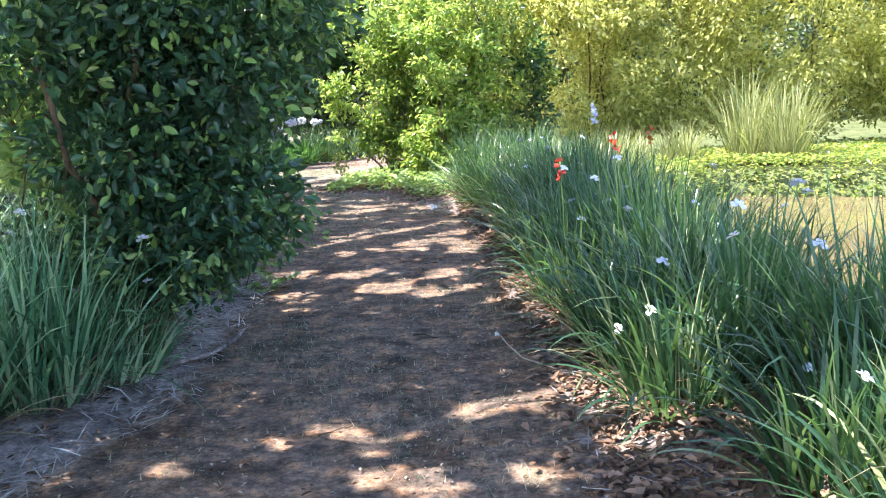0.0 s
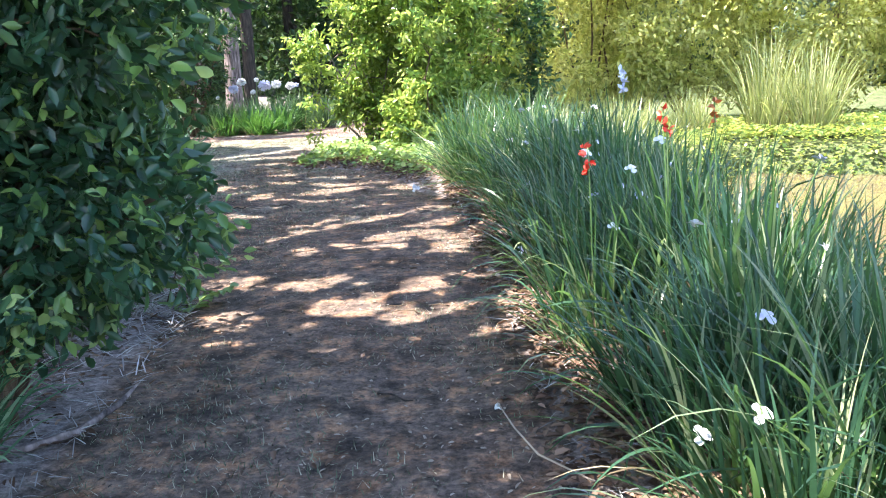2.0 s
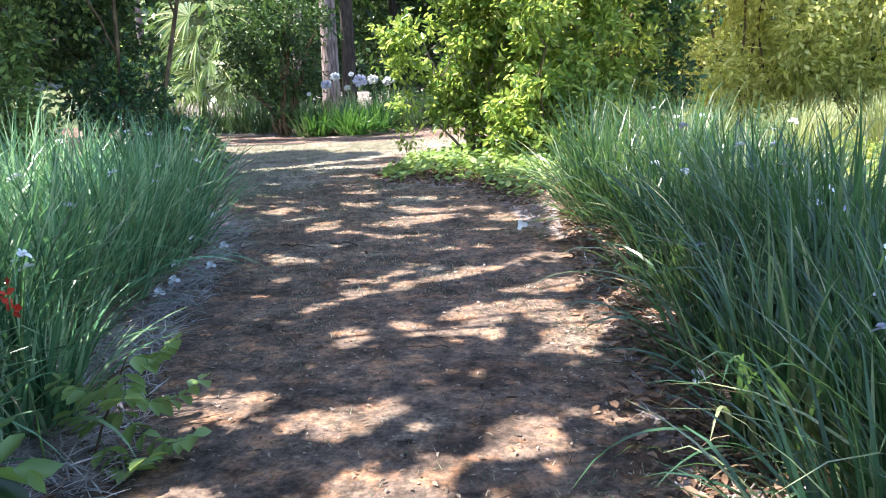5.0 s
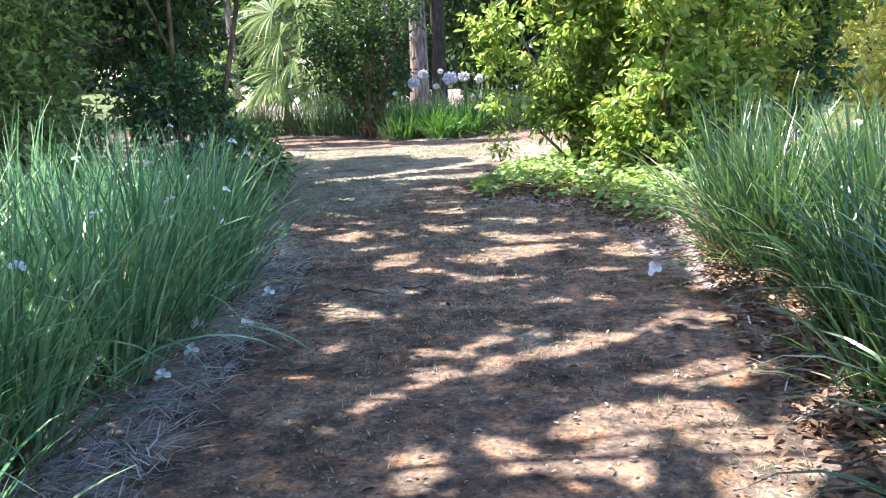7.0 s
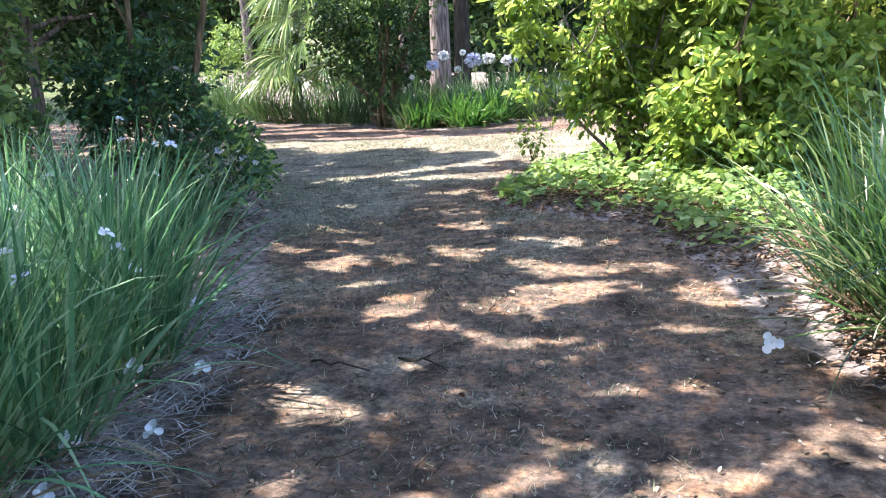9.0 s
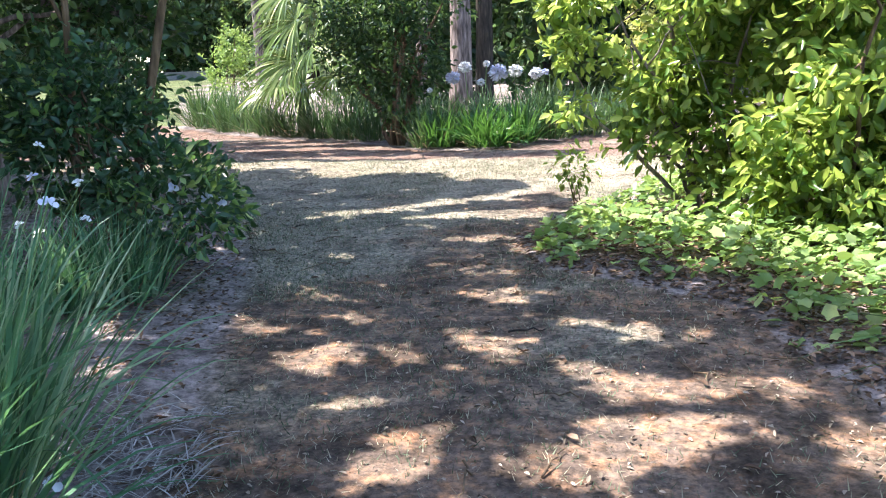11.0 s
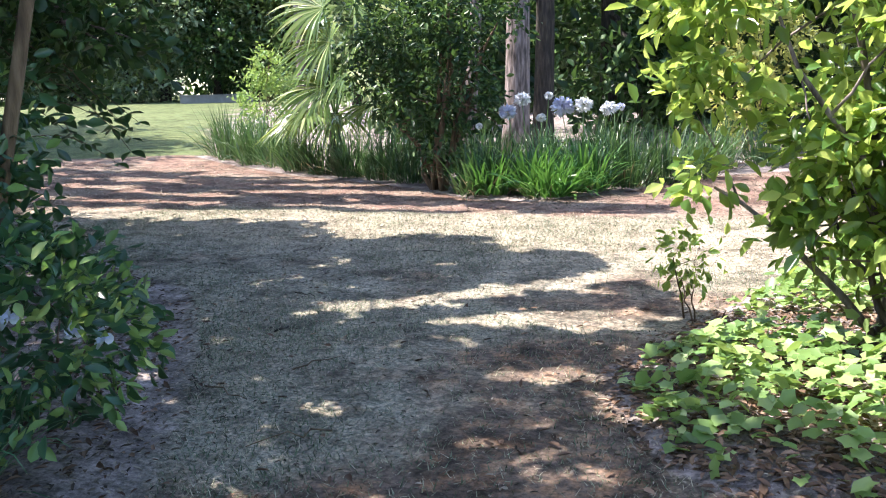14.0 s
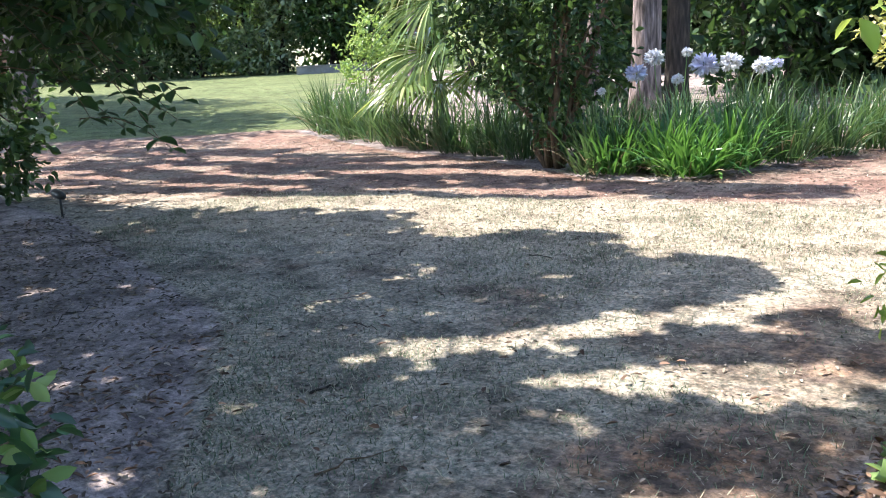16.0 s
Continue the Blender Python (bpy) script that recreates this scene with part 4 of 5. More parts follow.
def fan_leaf(hub, along, facing, R, spread=1.75, droop=0.3, n=44):
    """A pleated fan: joined segments that part and droop towards their tips."""
    e1, nn = unit(np.array(along, float)), unit(np.array(facing, float))
    e2 = unit(np.cross(nn, e1))
    e1 = np.cross(e2, nn)
    a = np.linspace(-spread, spread, n) + rng.normal(0, 0.025, n)
    d = np.cos(a)[:, None] * e1 + np.sin(a)[:, None] * e2
    perp = -np.sin(a)[:, None] * e1 + np.cos(a)[:, None] * e2
    sg = np.linspace(0, 1, 9)
    Ri = R * (1 - 0.2 * np.abs(a) / spread) * rng.uniform(0.78, 1.08, n)
    C = np.array(hub)[None, None] + d[:, None] * (Ri[:, None] * sg[None])[..., None]
    C[..., 2] -= droop * R * rng.uniform(0.7, 1.3, (n, 1)) * np.clip(sg[None] - 0.35, 0, 1) ** 2 * 2
    step = 2 * spread / (n - 1)
    wd = 0.55 * step * Ri[:, None] * np.minimum(sg[None], 0.58 * np.clip(1 - ((sg[None] - 0.58).clip(0) / 0.42) ** 1.2, 0.02, 1))
    side = perp + 0.45 * nn * np.where(np.arange(n) % 2, 1, -1)[:, None]
    V = np.stack([C - side[:, None] * wd[..., None], C + side[:, None] * wd[..., None]], 2)
    k = np.arange(8)
    q = np.stack([2 * k, 2 * k + 1, 2 * k + 3, 2 * k + 2], -1).ravel()
    loops = (np.arange(n)[:, None] * 18 + q[None]).ravel()
    return mesh_np("fan_leaf", V.reshape(-1, 3), loops, np.full(n * 8, 4), PALM)


def fan_palm(x, y, label):
    ob = thing("fan_palm", (x, y, hz(x, y)), label, "palm")
    part("trunk", tubes("trunk", [limb((0, 0, -0.1), (0, 0, 1.1), 0.16, 0.12, 0, 6, 0.02)], BARK_DARK, 10), ob)
    fans = [((0.15, -0.7, 1.6), (-1, -0.25, -0.12), (0.1, -0.68, 0.72), 1.2), ((0.2, -0.5, 2.4), (-1, -0.15, 0.02), (0.1, -0.68, 0.72), 1.2), ((0.55, -0.6, 1.85), (1, -0.2, -0.05), (0.0, -0.5, 0.86), 1.05),
            ((-0.1, -0.1, 3.05), (-0.9, -0.2, 0.35), (0.1, -0.6, 0.75), 1.3), ((0.3, -0.6, 1.1), (0.1, -0.9, -0.35), (0.1, -0.4, 0.9), 1.0), ((0.5, 0.0, 3.1), (0.8, -0.1, 0.5), (0.0, -0.7, 0.6), 1.15),
            ((-0.5, -0.4, 1.05), (-0.9, -0.4, -0.35), (-0.2, -0.3, 0.93), 1.0), ((0.9, -0.3, 1.25), (0.8, -0.6, -0.3), (0.2, -0.4, 0.9), 0.95), ((0.8, -0.1, 2.6), (0.9, -0.2, 0.15), (0, -0.6, 0.8), 1.05), ((-0.1, -0.85, 1.2), (-0.5, -0.8, -0.4), (-0.1, -0.4, 0.9), 0.9)]
    for hub, al, fc, R in fans:
        fr = part("frond", tubes("stalk", [limb((0, 0, 1.0), hub, 0.018, 0.012, 0.1, 8, 0.02)], STALK, 6), ob)
        part("fan_leaf", fan_leaf(hub, al, fc, R), fr)
    return ob


fan_palm(-9.0, 26.7, "fan palm with large drooping sunlit pleated fronds")


def agapanthus(x, y, heads, label, n=150, h=0.85):
    ob = thing("agapanthus", (x, y, hz(x, y)), label, "agapanthus", "agapanthus in the bed")
    reed_parts(ob, int(n * 1.4), h, BLADE_LUSH, 0.34, 0.04, lean=1.05, curve=3.0)
    for hx, hy, z, r, m in heads:
        st = part("flower_stalk", tubes("flower_stalk", [limb((hx * 0.5, hy * 0.5, 0), (hx, hy, z), 0.009, 0.006, 0.03, 8, 0.03)], STALK, 6), ob)
        k = 170
        d = unit(rng.normal(size=(k, 3)) + np.array([0, 0, 0.25]))
        P = np.array([[hx, hy, z]]) + d * np.array([1.15, 1.15, 0.8]) * r * 0.4
        part("flower_head", leaves("flower_head", P, d + rng.normal(0, 0.25, d.shape), r * rng.uniform(0.5, 0.85, k), m, OVATE, 0.42, 0.2), st, "round cluster of small trumpet flowers")
    return ob


agapanthus(-4.35, 23.5, [(-0.25, 0.25, 1.32, 0.11, PETAL_W), (-0.45, 0.2, 1.15, 0.12, PETAL_B), (0.12, 0.3, 1.36, 0.06, PETAL_W), (0.0, 0.35, 1.05, 0.07, PETAL_W)], "lush agapanthus with white and lilac flower heads")
agapanthus(-3.75, 23.8, [(-0.3, 0.1, 1.2, 0.15, PETAL_B), (0.0, 0.1, 1.22, 0.12, PETAL_W), (0.35, 0.1, 1.16, 0.11, PETAL_W), (0.5, 0.2, 1.18, 0.06, PETAL_B)], "lush agapanthus with lilac flower heads")
agapanthus(-4.9, 23.4, [(-0.3, 0.2, 0.95, 0.05, PETAL_W)], "leafy green agapanthus with a closed white bud", 140, 0.7)
agapanthus(-4.1, 23.2, [], "low lush green strap-leaved agapanthus at the bed's edge", 150, 0.65)
for x, y, h in ((-5.15, 23.35, 0.9), (-3.2, 24.4, 1.0), (-2.75, 25.0, 1.0), (-2.3, 25.9, 1.0), (-3.4, 25.2, 1.1), (-6.6, 24.6, 0.9), (-7.3, 25.0, 0.95), (-8.0, 25.35, 1.0), (-8.8, 25.8, 1.0), (-9.6, 26.3, 1.0), (-10.4, 27.0, 1.1),
                (-11.3, 27.5, 1.1), (-12.2, 28.1, 1.25), (-12.9, 28.8, 1.3), (-11.8, 28.6, 1.2), (-7.6, 26.2, 1.1), (-2.0, 27.2, 1.1), (-1.2, 27.9, 1.1), (-3.9, 26.3, 1.1), (-5.2, 24.7, 0.9), (-4.5, 25.1, 0.9), (-3.8, 25.3, 0.9), (-5.9, 25.8, 1.0), (-4.8, 26.4, 1.0), (-6.8, 26.6, 1.0)):
    iris_clump(x, y, h, 170, "strap-leaved green clump edging the tree bed", "clumps edging the bed", "strap_leaf_clump", BLADE_BED, spread=0.34, w=0.026, lean=1.0, curve=2.2)
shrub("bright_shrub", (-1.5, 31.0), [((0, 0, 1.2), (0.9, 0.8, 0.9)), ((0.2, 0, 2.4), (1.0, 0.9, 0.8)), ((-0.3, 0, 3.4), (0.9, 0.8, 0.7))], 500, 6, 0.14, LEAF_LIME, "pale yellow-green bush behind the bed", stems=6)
shrub("bright_shrub", (-13.4, 31.5), [((0, 0, 1.0), (0.7, 0.6, 0.9)), ((0.2, 0, 1.9), (0.5, 0.5, 0.6))], 300, 6, 0.12, LEAF_IVY, "small bright-green upright shrub behind the bed", stems=5)

tree("lone_tree", (-17.2, 40.6), 7.0, 0.2, [((0, 0, 7.0), (2.2, 2.2, 1.3)), ((0.8, 0.5, 6.0), (1.6, 1.6, 1.0))], 300, 6, 0.25, LEAF_WOOD, "straight pale trunk at the edge of the lawn")

# ---- woods behind ----
for k in range(16):
    x, y = -20 + 4.0 * k, 52 - 1.2 * max(0, k - 8) + 2 * math.sin(k * 1.9)
    L = [((rng.uniform(-2, 2), rng.uniform(-1.5, 1.5), z), (3.0, 2.6, 2.0)) for z in (1.5, 4.0, 6.5, 9.0, 11.0)]
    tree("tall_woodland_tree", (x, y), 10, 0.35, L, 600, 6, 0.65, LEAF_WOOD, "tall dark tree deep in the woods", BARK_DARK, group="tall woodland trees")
for k in range(26):
    a = k / 25
    x, y = -11.6 + 35 * a + rng.uniform(-0.6, 1), 37 + 6 * math.sin(k * 2.4) + (6 if k % 2 else 0) - 14 * max(0, a - 0.6)
    L = [((rng.uniform(-1.6, 1.6), rng.uniform(-1.5, 1.5), z), (2.0, 2.0, 1.3)) for z in (1.2, 3.0, 4.6, 6.2, 7.6)]
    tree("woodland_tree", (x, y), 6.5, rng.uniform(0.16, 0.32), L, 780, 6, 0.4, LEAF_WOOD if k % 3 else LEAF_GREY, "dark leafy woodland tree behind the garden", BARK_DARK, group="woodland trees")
for k in range(20):
    a = k / 19
    x, y = -72 + 50 * a, 44 + 22 * a + rng.uniform(-2, 2)
    L = [((rng.uniform(-2, 2), rng.uniform(-1.5, 1.5), z), (2.6, 2.4, 1.7)) for z in (1.4, 3.6, 5.6, 7.6, 9.2)]
    tree("far_tree", (x, y), 8, 0.3, L, 850, 6, 0.47, (LEAF_MID, LEAF_GREY, LEAF_WOOD, LEAF_GREY)[k % 4], "leafy tree on the far side of the lawn", BARK_DARK, group="trees beyond the lawn")
for k in range(15):
    a = k / 14
    x, y = -84 + 60 * a, 54 + 24 * a + rng.uniform(-2, 2)
    L = [((rng.uniform(-2, 2), rng.uniform(-1.5, 1.5), z), (3.4, 3.0, 2.2)) for z in (1.6, 4.0, 6.4, 8.8, 11.0)]
    tree("far_tree", (x, y), 10, 0.35, L, 450, 6, 0.8, LEAF_WOOD, "tall dark tree at the back of the lawn", BARK_DARK, group="trees beyond the lawn")
shrub("blossom_tree", (-48, 46), [((0, 0, 3.0), (1.3, 1, 1.0)), ((0.3, 0, 1.8), (1.5, 1.0, 1.0))], 260, 6, 0.3, LEAF_PINK, "dusty pink blossoming shrub beyond the lawn", shape=DIAMOND)
for x, y in ((-31, 35), (-37, 37), (-26, 31.5), (-24.5, 27.6)):
    L = [((rng.uniform(-3, 3), rng.uniform(-2, 2), z), (3, 3, 1.2)) for z in (6.8, 7.6, 8.4, 9.0, 7.2)]
    tree("lawn_tree", (x, y), 7.5, 0.35, L, 1700, 8, 0.3, LEAF_WOOD, "tall tree shading part of the lawn", group="trees beside the lawn")


def box(name, c, d, material, bevel=0.02):
    bm = bmesh.new()
    bmesh.ops.create_cube(bm, size=1, matrix=Matrix.Translation(c) @ Matrix.Diagonal((*d, 1)))
    bmesh.ops.bevel(bm, geom=bm.edges[:], offset=bevel, segments=2, affect="EDGES")
    me = bpy.data.meshes.new(name)
    bm.to_mesh(me)
    bm.free()
    me.materials.append(material)
    return me


gw = thing("garden_wall", (-32.3, 57.7, hz(-32.3, 57.7) - 0.1), "low grey concrete wall at the lawn's end", "wall", turn=36)
part("wall_body", box("wall_body", (0, 0, 0.25), (4.4, 0.3, 0.6), CONCRETE), gw)
part("coping", box("coping", (0, 0, 0.58), (4.5, 0.4, 0.07), CONCRETE, 0.015), gw)

pl = thing("path_light", (-9.95, 19.55, hz(-9.95, 19.55)), "black plastic garden spike light by the path", "garden light")
part("spike", tubes("spike", [limb((0, 0, -0.08), (0, 0, 0.22), 0.012, 0.014, 0, 4, 0)], BLACK, 8), pl)
part("lamp_head", tubes("lamp_head", [(np.array([(-0.11, 0.03, 0.27), (-0.09, 0.025, 0.265), (0.05, -0.02, 0.25), (0.10, -0.03, 0.235)]), np.array([0.03, 0.05, 0.048, 0.03]))], BLACK, 12), pl)

# ---- ivy, far-bank plants ----
IVY = [(-2.3, 16.25), (-2.05, 15.5), (-1.75, 14.95), (-1.15, 14.75), (-0.75, 14.45), (-0.5, 13.65), (0.0, 13.3), (0.6, 13.9), (1.2, 15.5), (0.4, 16.3), (-1.2, 17.0), (-2.0, 16.8)]
thick = lambda a, b: np.sin(3.1 * a + 1.7 * np.sin(2.3 * b)) * np.sin(2.7 * b + 1.0)
q = np.stack([rng.uniform(-2.4, 1.3, 14000), rng.uniform(13.2, 17.1, 14000)], -1)
sd = signed_poly(q[:, 0], q[:, 1], IVY)
q = q[(sd > 0.0) & (rng.random(len(q)) < np.clip(0.16 + sd * 1.1 + 0.35 * thick(q[:, 0], q[:, 1]), 0.04, 0.9))][:2900]
sd = signed_poly(q[:, 0], q[:, 1], IVY)
P = np.stack([q[:, 0], q[:, 1], height(q[:, 0], q[:, 1]) + 0.02 + np.clip(sd, 0, 0.5) * 0.5 * rng.random(len(q))], -1)
iv = thing("ivy_patch", (0, 0, 0), "sunlit pale-green ivy covering the bed's edge", "ground cover", kind="stuff")
part("ivy_leaves", leaves("ivy_leaves", P, rng.normal(size=P.shape) * np.array([1, 1, 0.35]) + np.array([-0.2, -0.5, 0.1]), rng.uniform(0.035, 0.095, len(P)), LEAF_IVY, LOBED, 0.85, 0.72), iv, kind="stuff")
q = np.stack([rng.uniform(-1.9, 1.6, 7000), rng.uniform(17.4, 20.8, 7000)], -1)
q = q[(q[:, 0] > np.interp(q[:, 1], RIGHT_Y, RIGHT_X) + 0.15) & (thick(q[:, 0] * 0.8, q[:, 1]) > -0.55)]
P = np.stack([q[:, 0], q[:, 1], height(q[:, 0], q[:, 1]) + 0.02 + 0.16 * rng.random(len(q))], -1)
bc = thing("bed_ground_cover", (0, 0, 0), "pale sunlit ground cover behind the camellias", "ground cover", kind="stuff")
part("cover_leaves", leaves("cover_leaves", P, rng.normal(size=P.shape) * np.array([1, 1, 0.35]), rng.uniform(0.04, 0.09, len(P)), LEAF_IVY, LOBED, 0.8, 0.75), bc, kind="stuff")
q = np.stack([rng.uniform(2.6, 17, 60000), rng.uniform(11, 18.5, 60000)], -1)
q = q[pond_in(q[:, 0], q[:, 1]) < 0.62]
P = np.stack([q[:, 0], q[:, 1], height(q[:, 0], q[:, 1]) + 0.1 + 0.15 * rng.random(len(q))], -1)
gc = thing("bank_ground_cover", (0, 0, 0), "pale leafy ground cover on the far pond bank", "ground cover", kind="stuff")
part("cover_leaves", leaves("cover_leaves", P, rng.normal(size=P.shape) * np.array([1, 1, 0.3]), rng.uniform(0.04, 0.1, len(P)), LEAF_GOLD, DIAMOND, 0.8, 0.8), gc, kind="stuff")
for x, y, h in ((5.9, 16.2, 1.8), (6.5, 15.8, 1.6), (4.6, 16.2, 0.9), (3.5, 15.6, 0.8), (2.9, 14.4, 0.9)):
    iris_clump(x, y, h, 260, "pale fountain-like ornamental grass on the pond bank", "grasses on the far bank", "ornamental_grass", BLADE_PALE, 0.3, w=0.022)


def red_flower(x, y, z, m, name="canna", label="tall stalk with ragged red flowers above the irises", r=0.04, k=14):
    ob = thing(name, (x, y, hz(x, y)), label, "flower")
    h = z - hz(x, y)
    part("flower_stalk", tubes("flower_stalk", [limb((0.05, 0, -0.02), (0, 0, h), 0.005, 0.003, 0, 8, 0.03)], STALK, 6), ob)
    for j in range(4):
        d = unit(rng.normal(size=(k // 3, 3)) + np.array([rng.normal(), rng.normal(), 0.2]))
        P = np.tile([[rng.normal(0, 0.012), rng.normal(0, 0.012), h - 0.035 * j]], (len(d), 1))
        part("blossom", leaves("blossom", P, d, np.full(len(d), r), m, OVATE, 0.6, 0.3), ob)


red_flower(0.81, 5.65, 1.08, PETAL_R)
red_flower(1.19, 5.75, 1.24, PETAL_R, r=0.042)
red_flower(1.45, 5.8, 1.26, PETAL_O, r=0.042)
red_flower(1.33, 7.2, 1.40, PETAL_B, "blue_flower", "tall stalk with a small blue flower head", 0.05, 20)
red_flower(-1.95, 7.15, 0.74, PETAL_R)


# ---- litter, turf and twigs ----
def scatter(n, x0, x1, y0, y1):
    return rng.uniform(x0, x1, n), rng.uniform(y0, y1, n)


def litter(name, n, area, material, label, test, size=(0.02, 0.065), lift=0.012):
    x, y = scatter(n, *area)
    k = test(x, y)
    x, y = x[k], y[k]
    P = np.stack([x, y, height(x, y) + lift * rng.random(len(x)) + 0.004], -1)
    D = rng.normal(size=P.shape) * np.array([1, 1, 0.15])
    ob = thing(name, (0, 0, 0), label, "leaf litter", kind="stuff")
    part("dry_leaves", leaves("dry_leaves", P, D, rng.uniform(*size, len(x)), material, OVATE, 0.42, 0.85), ob, kind="stuff")


def in_bed(x, y):
    return rng.random(len(x)) < zones(x, y)[0] * 0.95 + 0.03


litter("bed_litter", 34000, (-5.5, 2.0, -1, 18), LITTER, "brown fallen leaves on the beds beside the path", lambda x, y: in_bed(x, y) & ((x > -0.9) | (x > np.interp(y, LEFT_Y, LEFT_X) - 0.9)), lift=0.04)
litter("bed_litter", 15000, (0.25, 1.3, 2.2, 14.2), LITTER, "reddish-brown curled leaves under the irises", lambda x, y: in_bed(x, y), (0.03, 0.085), lift=0.05)
litter("bed_litter", 26000, (-10, 0, 13, 24), LITTER_PALE, "grey-brown fallen leaves on the dark soil", lambda x, y: in_bed(x, y), (0.012, 0.04), lift=0.02)
litter("bed_litter", 16000, (-10, -3.4, 13.2, 19.8), LITTER_PALE, "pale dry leaf flecks on the dusty soil", lambda x, y: in_bed(x, y), (0.012, 0.05), lift=0.025)
litter("bed_litter", 17000, (-2.6, 1.4, 13.0, 17.5), LITTER, "brown fallen leaves round the ivy", lambda x, y: in_bed(x, y), (0.02, 0.07), lift=0.03)
litter("path_litter", 14000, (-16, 1, 19.5, 27), LITTER_PALE, "scattered dry leaves on the crossing path", lambda x, y: (zones(x, y)[0] < 0.4) & (zones(x, y)[1] < 0.3), (0.015, 0.05))
litter("path_litter", 30000, (-7, 0.6, 1, 20), LITTER_PALE, "scattered small dry leaves on the path", lambda x, y: zones(x, y)[0] < 0.4, (0.01, 0.035))


def turf(name, n, area, material, label, test, h):
    x, y = scatter(n, *area)
    k = test(x, y)
    x, y = x[k], y[k]
    m = len(x)
    base = np.stack([x, y, height(x, y) - 0.003], -1)
    ob = thing(name, (0, 0, 0), label, "grass", kind="stuff")
    part("grass_blades", blades("grass_blades", base, rng.uniform(0, 6.28, m), rng.uniform(0.5, 1.4, m), rng.uniform(0.1, 0.9, m), rng.uniform(0.5, 1.3, m) * h, rng.uniform(0.005, 0.010, m), material, 1, floor=-9), ob, kind="stuff")


def patchy(x, y):
    return np.sin(1.7 * x + 1.1 * np.sin(1.3 * y)) * np.sin(1.1 * y + 0.9 * np.sin(1.9 * x)) + 0.35 * np.sin(4.1 * x + 2.2 * y) + 0.6 * np.sin(9.3 * x + 2 * np.sin(5.1 * y)) * np.sin(8.1 * y + 2 * np.sin(6.3 * x))


turf("path_turf", 170000, (-5, 0.6, 1.5, 17), TURF, "short sparse worn turf on the path", lambda x, y: (zones(x, y)[0] < 0.35) & (rng.random(len(x)) < (0.16 + 0.34 * smooth(9, 14, y)) + 0.4 * patchy(x, y)), 0.04)
turf("junction_turf", 170000, (-9, -1.2, 14, 21.5), TURF, "short mown grey-green turf", lambda x, y: (zones(x, y)[0] < 0.35) & (rng.random(len(x)) < (0.5 + 0.55 * patchy(0.7 * x + 1.3, 0.8 * y)) * (1 - 0.6 * smooth(-3.5, -2.4, x) * (1 - smooth(17.6, 18.8, y)))), 0.04)
turf("crossing_turf", 60000, (-16, 2, 20.5, 28), STRAW, "thin dry grass on the crossing path", lambda x, y: (zones(x, y)[0] < 0.4) & (zones(x, y)[1] < 0.5) & (rng.random(len(x)) < 0.25 + 0.6 * patchy(0.5 * x + 0.5 * y, 1.5 * y)), 0.035)
turf("lawn_turf", 70000, (-22, -9, 25, 36), LAWN_BLADE, "short green lawn grass", lambda x, y: rng.random(len(x)) < zones(x, y)[1], 0.04)
turf("straw_turf", 90000, (-10, -0.5, 18, 22), STRAW, "sun-bleached straw-coloured grass", lambda x, y: rng.random(len(x)) < zones(x, y)[2] * 0.9, 0.03)
x, y = scatter(60000, -4.2, 1.2, 1.5, 12.4)
k = zones(x, y)[0] > 0.2
x, y = x[k], y[k]
k = (np.interp(y, LEFT_Y, LEFT_X) - x < 0.75) & (x < np.interp(y, RIGHT_Y, RIGHT_X) - 1) & (rng.random(len(x)) < 0.25 + 0.75 * smooth(5.5, 7.5, y)) | (x > np.interp(y, RIGHT_Y, RIGHT_X)) & (x < 1.1) & (rng.random(len(x)) < 0.12)
x, y = x[k], y[k]
m = len(x)
ob = thing("dead_blades", (0, 0, 0), "grey withered iris blades lying on the bed edges", "leaf litter", kind="stuff")
part("dead_leaves", blades("dead_leaves", np.stack([x, y, height(x, y) + 0.02], -1), rng.uniform(0, 6.28, m), rng.uniform(1.2, 1.5, m), rng.uniform(0.1, 0.5, m), rng.uniform(0.06, 0.2, m), rng.uniform(0.005, 0.010, m), STRAW_GREY, 2, floor=-9), ob, kind="stuff")
for k in range(46):
    x, y = rng.uniform(-4.5, 0.6), rng.uniform(2.5, 17.5)
    if x < float(np.interp(y, LEFT_Y, LEFT_X)) - 0.4:
        x += 2.0
    a, L = rng.uniform(0, 6.28), rng.uniform(0.12, 0.4)
    ob = thing("twig", (x, y, hz(x, y)), "thin dry brown twig lying on the path", "twig", "fallen twigs")
    part("stick", tubes("stick", [limb((-math.cos(a) * L / 2, -math.sin(a) * L / 2, 0.008), (math.cos(a) * L / 2, math.sin(a) * L / 2, 0.012), 0.005, 0.002, 0.03, 6, 0.25)], TWIG, 5), ob)

for k in range(44):
    x, y = rng.uniform(-8.5, -4.0), rng.uniform(13.8, 19.2)
    a, L = rng.uniform(0, 6.28), rng.uniform(0.1, 0.34)
    ob = thing("twig", (x, y, hz(x, y)), "thin grey twig lying on the dusty soil", "twig", "twigs on the soil")
    part("stick", tubes("stick", [limb((-math.cos(a) * L / 2, -math.sin(a) * L / 2, 0.01), (math.cos(a) * L / 2, math.sin(a) * L / 2, 0.014), 0.005, 0.002, 0.04, 6, 0.25)], BARK if k % 3 else BARK_DARK, 5), ob)

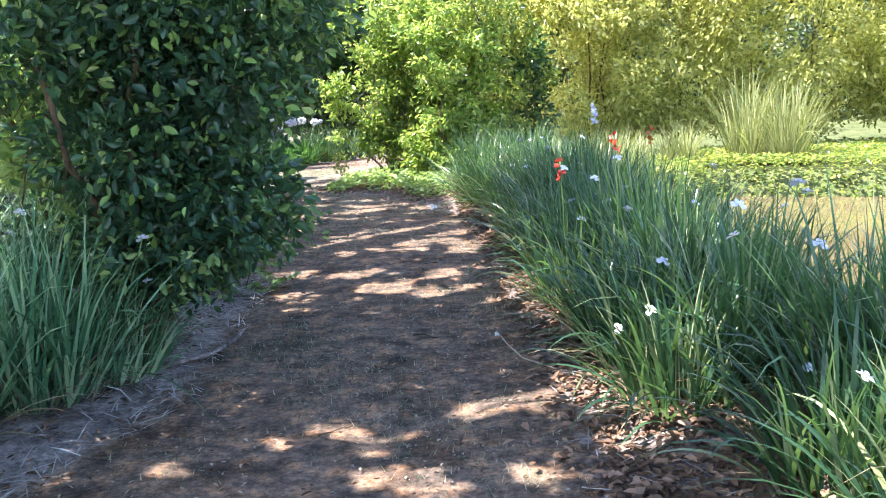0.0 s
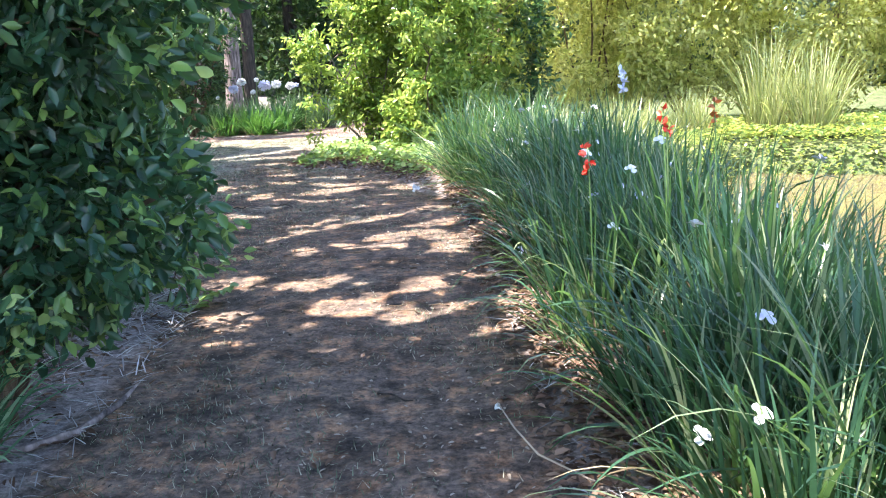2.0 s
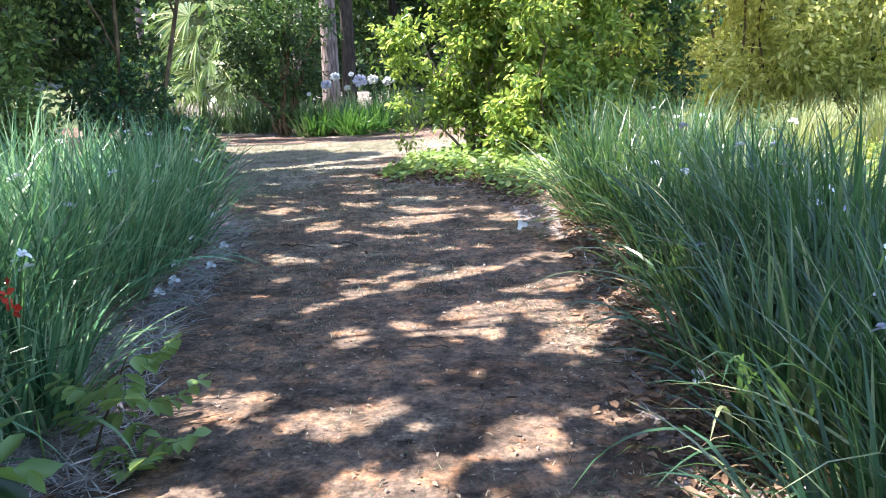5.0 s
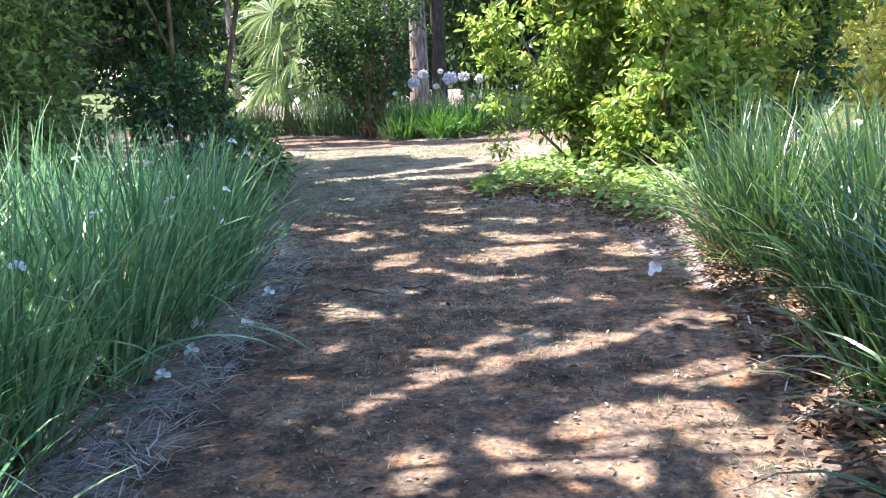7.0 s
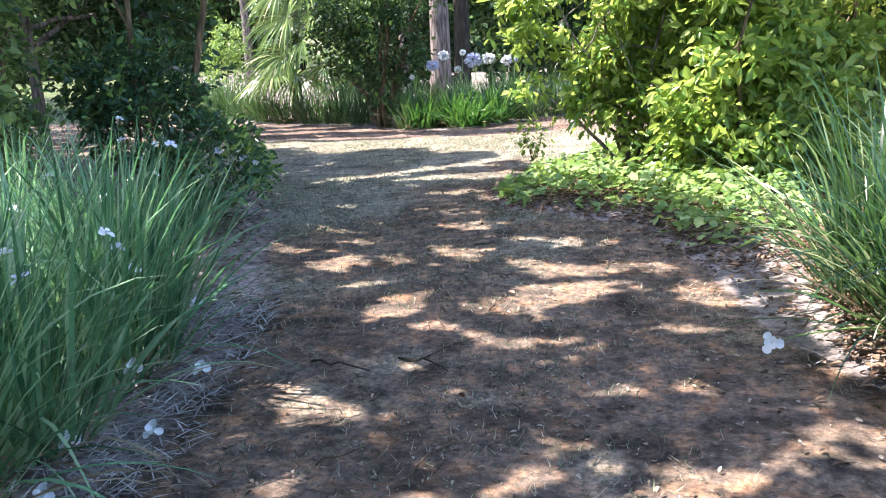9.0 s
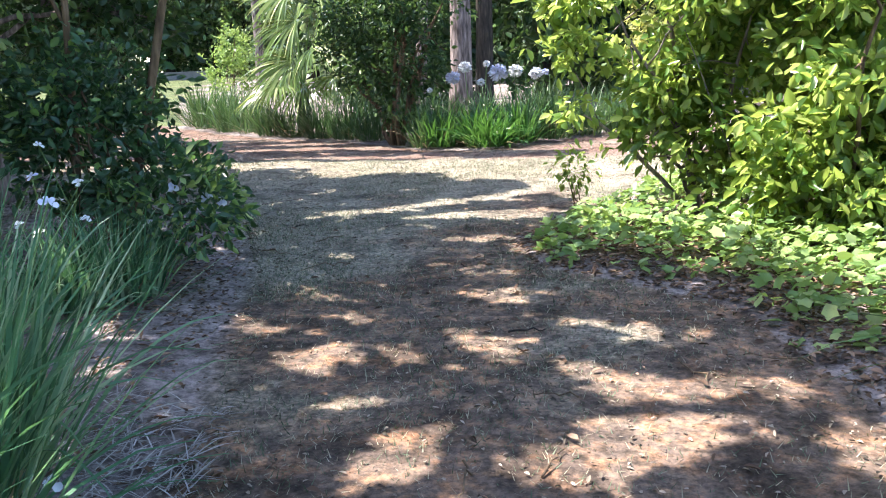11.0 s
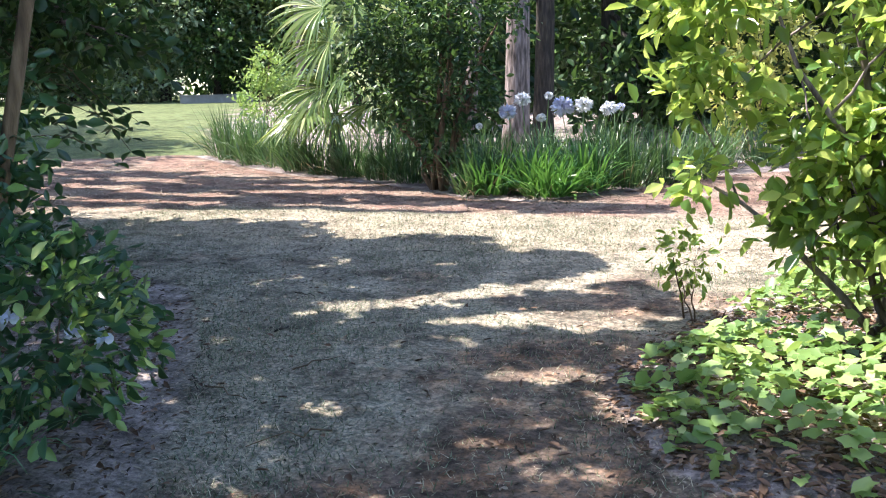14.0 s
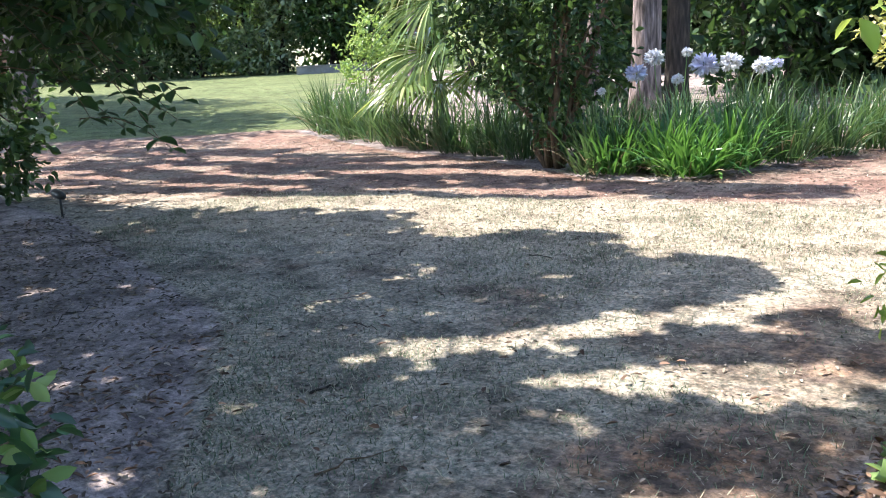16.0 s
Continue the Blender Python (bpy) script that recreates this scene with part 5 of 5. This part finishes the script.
# ---- small things ----
def leafy_sprig(name, x, y, z0, tip, label, n, leaf, material, r=0.006, shape=FULL, parent_cat="plant", fold=0.5):
    """A bending stem with paired leaves, each leaf a part."""
    ob = thing(name, (x, y, z0), label, parent_cat)
    p, q = limb((0, 0, 0), tip, r, r * 0.35, 0.12, 14, 0.06)
    part("stem", tubes("stem", [(p, q)], TWIG, 6), ob)
    t = unit(np.gradient(p, axis=0))
    for k in range(n):
        i = 3 + (k // 2) * 10 // max(1, n // 2 - 1)
        i = min(i, 13)
        sd = unit(np.cross(t[i], [0, 0, 1.0])) * (1 if k % 2 else -1)
        d = sd + 0.5 * t[i] + rng.normal(0, 0.25, 3)
        part("leaf", leaves("leaf", p[i:i + 1], d[None], np.array([leaf * rng.uniform(0.75, 1.15)]), material, shape, 0.68, 0.8), ob)
    return ob


ob = thing("seedling", (-1.74, 7.2, hz(-1.74, 7.2)), "bright green seedling with drooping pinnate leaves at the path's edge", "plant")
sp, sr = limb((0, 0, -0.02), (0.16, 0.1, 0.42), 0.006, 0.003, 0.05, 10, 0.03)
part("stem", tubes("stem", [(sp, sr)], TWIG, 6), ob, "reddish woody stem")
for i, dx, dy, dz in ((5, 0.36, -0.08, -0.12), (6, 0.3, 0.12, -0.02), (7, -0.22, -0.05, 0.0), (9, 0.16, 0.05, 0.03), (8, 0.1, -0.22, -0.05), (4, -0.2, 0.1, -0.05), (2, 0.3, -0.2, 0.02)):
    fp, fr = limb(sp[i], sp[i] + np.array([dx, dy, dz]), 0.0025, 0.001, -0.25, 9, 0.02)
    fr_ob = part("frond", tubes("frond", [(fp, fr)], STALK, 5), ob)
    ft = unit(np.gradient(fp, axis=0))
    side = unit(np.cross(ft, [0, 0, 1.0]))
    LP = np.concatenate([fp[1:], fp[1:]])
    LD = np.concatenate([side[1:], -side[1:]]) + 0.5 * np.concatenate([ft[1:], ft[1:]]) + np.array([0, 0, -0.25])
    for lp, ld in zip(LP, LD):
        part("leaflet", leaves("leaflet", lp[None], ld[None], np.array([rng.uniform(0.075, 0.11)]), LEAF_IVY, FULL, 0.6, 0.75), fr_ob)
for x, y, z, tip, n in ((-7.8, 17.9, 1.7, (1.4, -0.3, -0.65), 16), (-7.9, 18.2, 1.85, (1.1, -0.5, -0.5), 16), (-8.3, 18.4, 1.45, (1.1, 0.2, -0.35), 14), (-7.6, 17.6, 2.0, (1.0, 0.1, -0.7), 14), (-8.8, 19.0, 1.1, (0.9, 0.2, -0.3), 12), (-7.9, 18.0, 1.95, (0.9, 0.3, -0.75), 22), (-8.4, 18.6, 1.75, (1.3, 0.0, -0.5), 24), (-8.1, 17.7, 2.1, (1.2, -0.2, -0.9), 24), (-8.6, 18.1, 1.6, (0.9, 0.4, -0.55), 20)):
    leafy_sprig("hanging_branch", x, y, z, tip, "drooping branch with dark rounded leaves over the path", n, 0.14, LEAF_WOOD, 0.007, parent_cat="branch")
for x, y, z in ((-4.05, 14.3, 0.62), (-4.02, 14.42, 0.56), (-4.2, 14.15, 0.7), (-4.35, 14.05, 0.5)):
    ob = thing("gardenia_bloom", (x, y, z), "white gardenia bloom among glossy leaves", "flower", "blooms on the gardenia")
    for ring, r in enumerate((0.05, 0.035)):
        f = part("petal_ring", flower_mesh(PETAL_W if ring == 0 else PETAL_B, r, 6, 0.1 - 0.3 * ring), ob)
        f.matrix_basis = pose(0, 0, 0.01 * ring, 60, 0, 20 * ring)

ob = thing("bark_strip", (-1.6, 5.1, hz(-1.6, 5.1)), "curled strip of grey fallen bark by the path", "bark")
part("strip", tubes("strip", [(np.array([(-0.22, -0.2, 0.03), (-0.02, -0.17, 0.035), (0.12, -0.02, 0.03), (0.22, 0.22, 0.05), (0.26, 0.36, 0.09)]), np.array([0.01, 0.016, 0.017, 0.014, 0.006]))], BARK, 7), ob)
ob = thing("dry_stalk", (0.3, 4.95, hz(0.3, 4.95)), "pale dry flower stalk fallen across the path's edge", "stalk")
part("stalk", tubes("stalk", [(np.array([(0, 0.0, 0.13), (0.05, -0.16, 0.09), (0.12, -0.34, 0.06), (0.28, -0.54, 0.05), (0.6, -0.78, 0.05)]), np.array([0.003, 0.004, 0.004, 0.004, 0.005]))], plain_material("dry_stalk", (0.35, 0.27, 0.2), (0.55, 0.45, 0.35), 10), 6), ob)
part("bud", leaves("bud", np.array([[0, 0, 0.13]] * 3), np.array([[0, 0.1, -1.0], [0.3, 0, -0.8], [-0.3, 0, -0.8]]), np.full(3, 0.035), PETAL_W), ob, "pale withered flower bud")
ob = thing("fallen_iris", (-0.1, 11.26, hz(-0.1, 11.26)), "white iris flower leaning low over the path", "flower")
part("flower_stalk", tubes("flower_stalk", [limb((0.75, 0.25, 0.05), (0, 0, 0.14), 0.005, 0.003, 0.1, 8, 0.02)], STALK, 6), ob)
f = part("flower", flower_mesh(PETAL_W, 0.05), ob)
f.matrix_basis = pose(0, 0, 0.14, 65, 0, -10)
for x, y, z in ((0.72, 7.75, 0.12), (0.86, 4.1, 0.3), (0.95, 6.45, 0.92), (0.98, 3.95, 0.42), (-2.5, 9.75, 0.08), (-2.62, 10.05, 0.12), (-2.45, 10.3, 0.06), (-2.68, 10.55, 0.2), (-2.55, 10.85, 0.1), (-2.75, 11.2, 0.3), (-2.4, 9.3, 0.1), (-2.6, 9.1, 0.22)):
    ob = thing("iris_bloom", (x, y, hz(x, y) + z), "fallen white iris bloom caught in the leaves", "flower", "loose iris blooms")
    f = part("petals", IRIS if z > 0.2 else flower_mesh(PETAL_W, 0.045), ob)
    f.matrix_basis = pose(0, 0, 0, 40, 10, 0)
for x, y, a, L in ((-2.0, 11.13, -0.3, 0.34), (-1.62, 11.2, -0.5, 0.32), (-1.8, 13.65, 0.3, 0.2), (-0.14, 5.38, -0.6, 0.2), (-4.4, 16.46, 1.2, 0.16)):
    ob = thing("twig", (x, y, hz(x, y)), "dark dry twig lying on the path", "twig", "fallen twigs")
    part("stick", tubes("stick", [limb((-math.cos(a) * L / 2, -math.sin(a) * L / 2, 0.012), (math.cos(a) * L / 2, math.sin(a) * L / 2, 0.015), 0.007, 0.003, 0.03, 7, 0.2)], BARK_DARK, 6), ob)
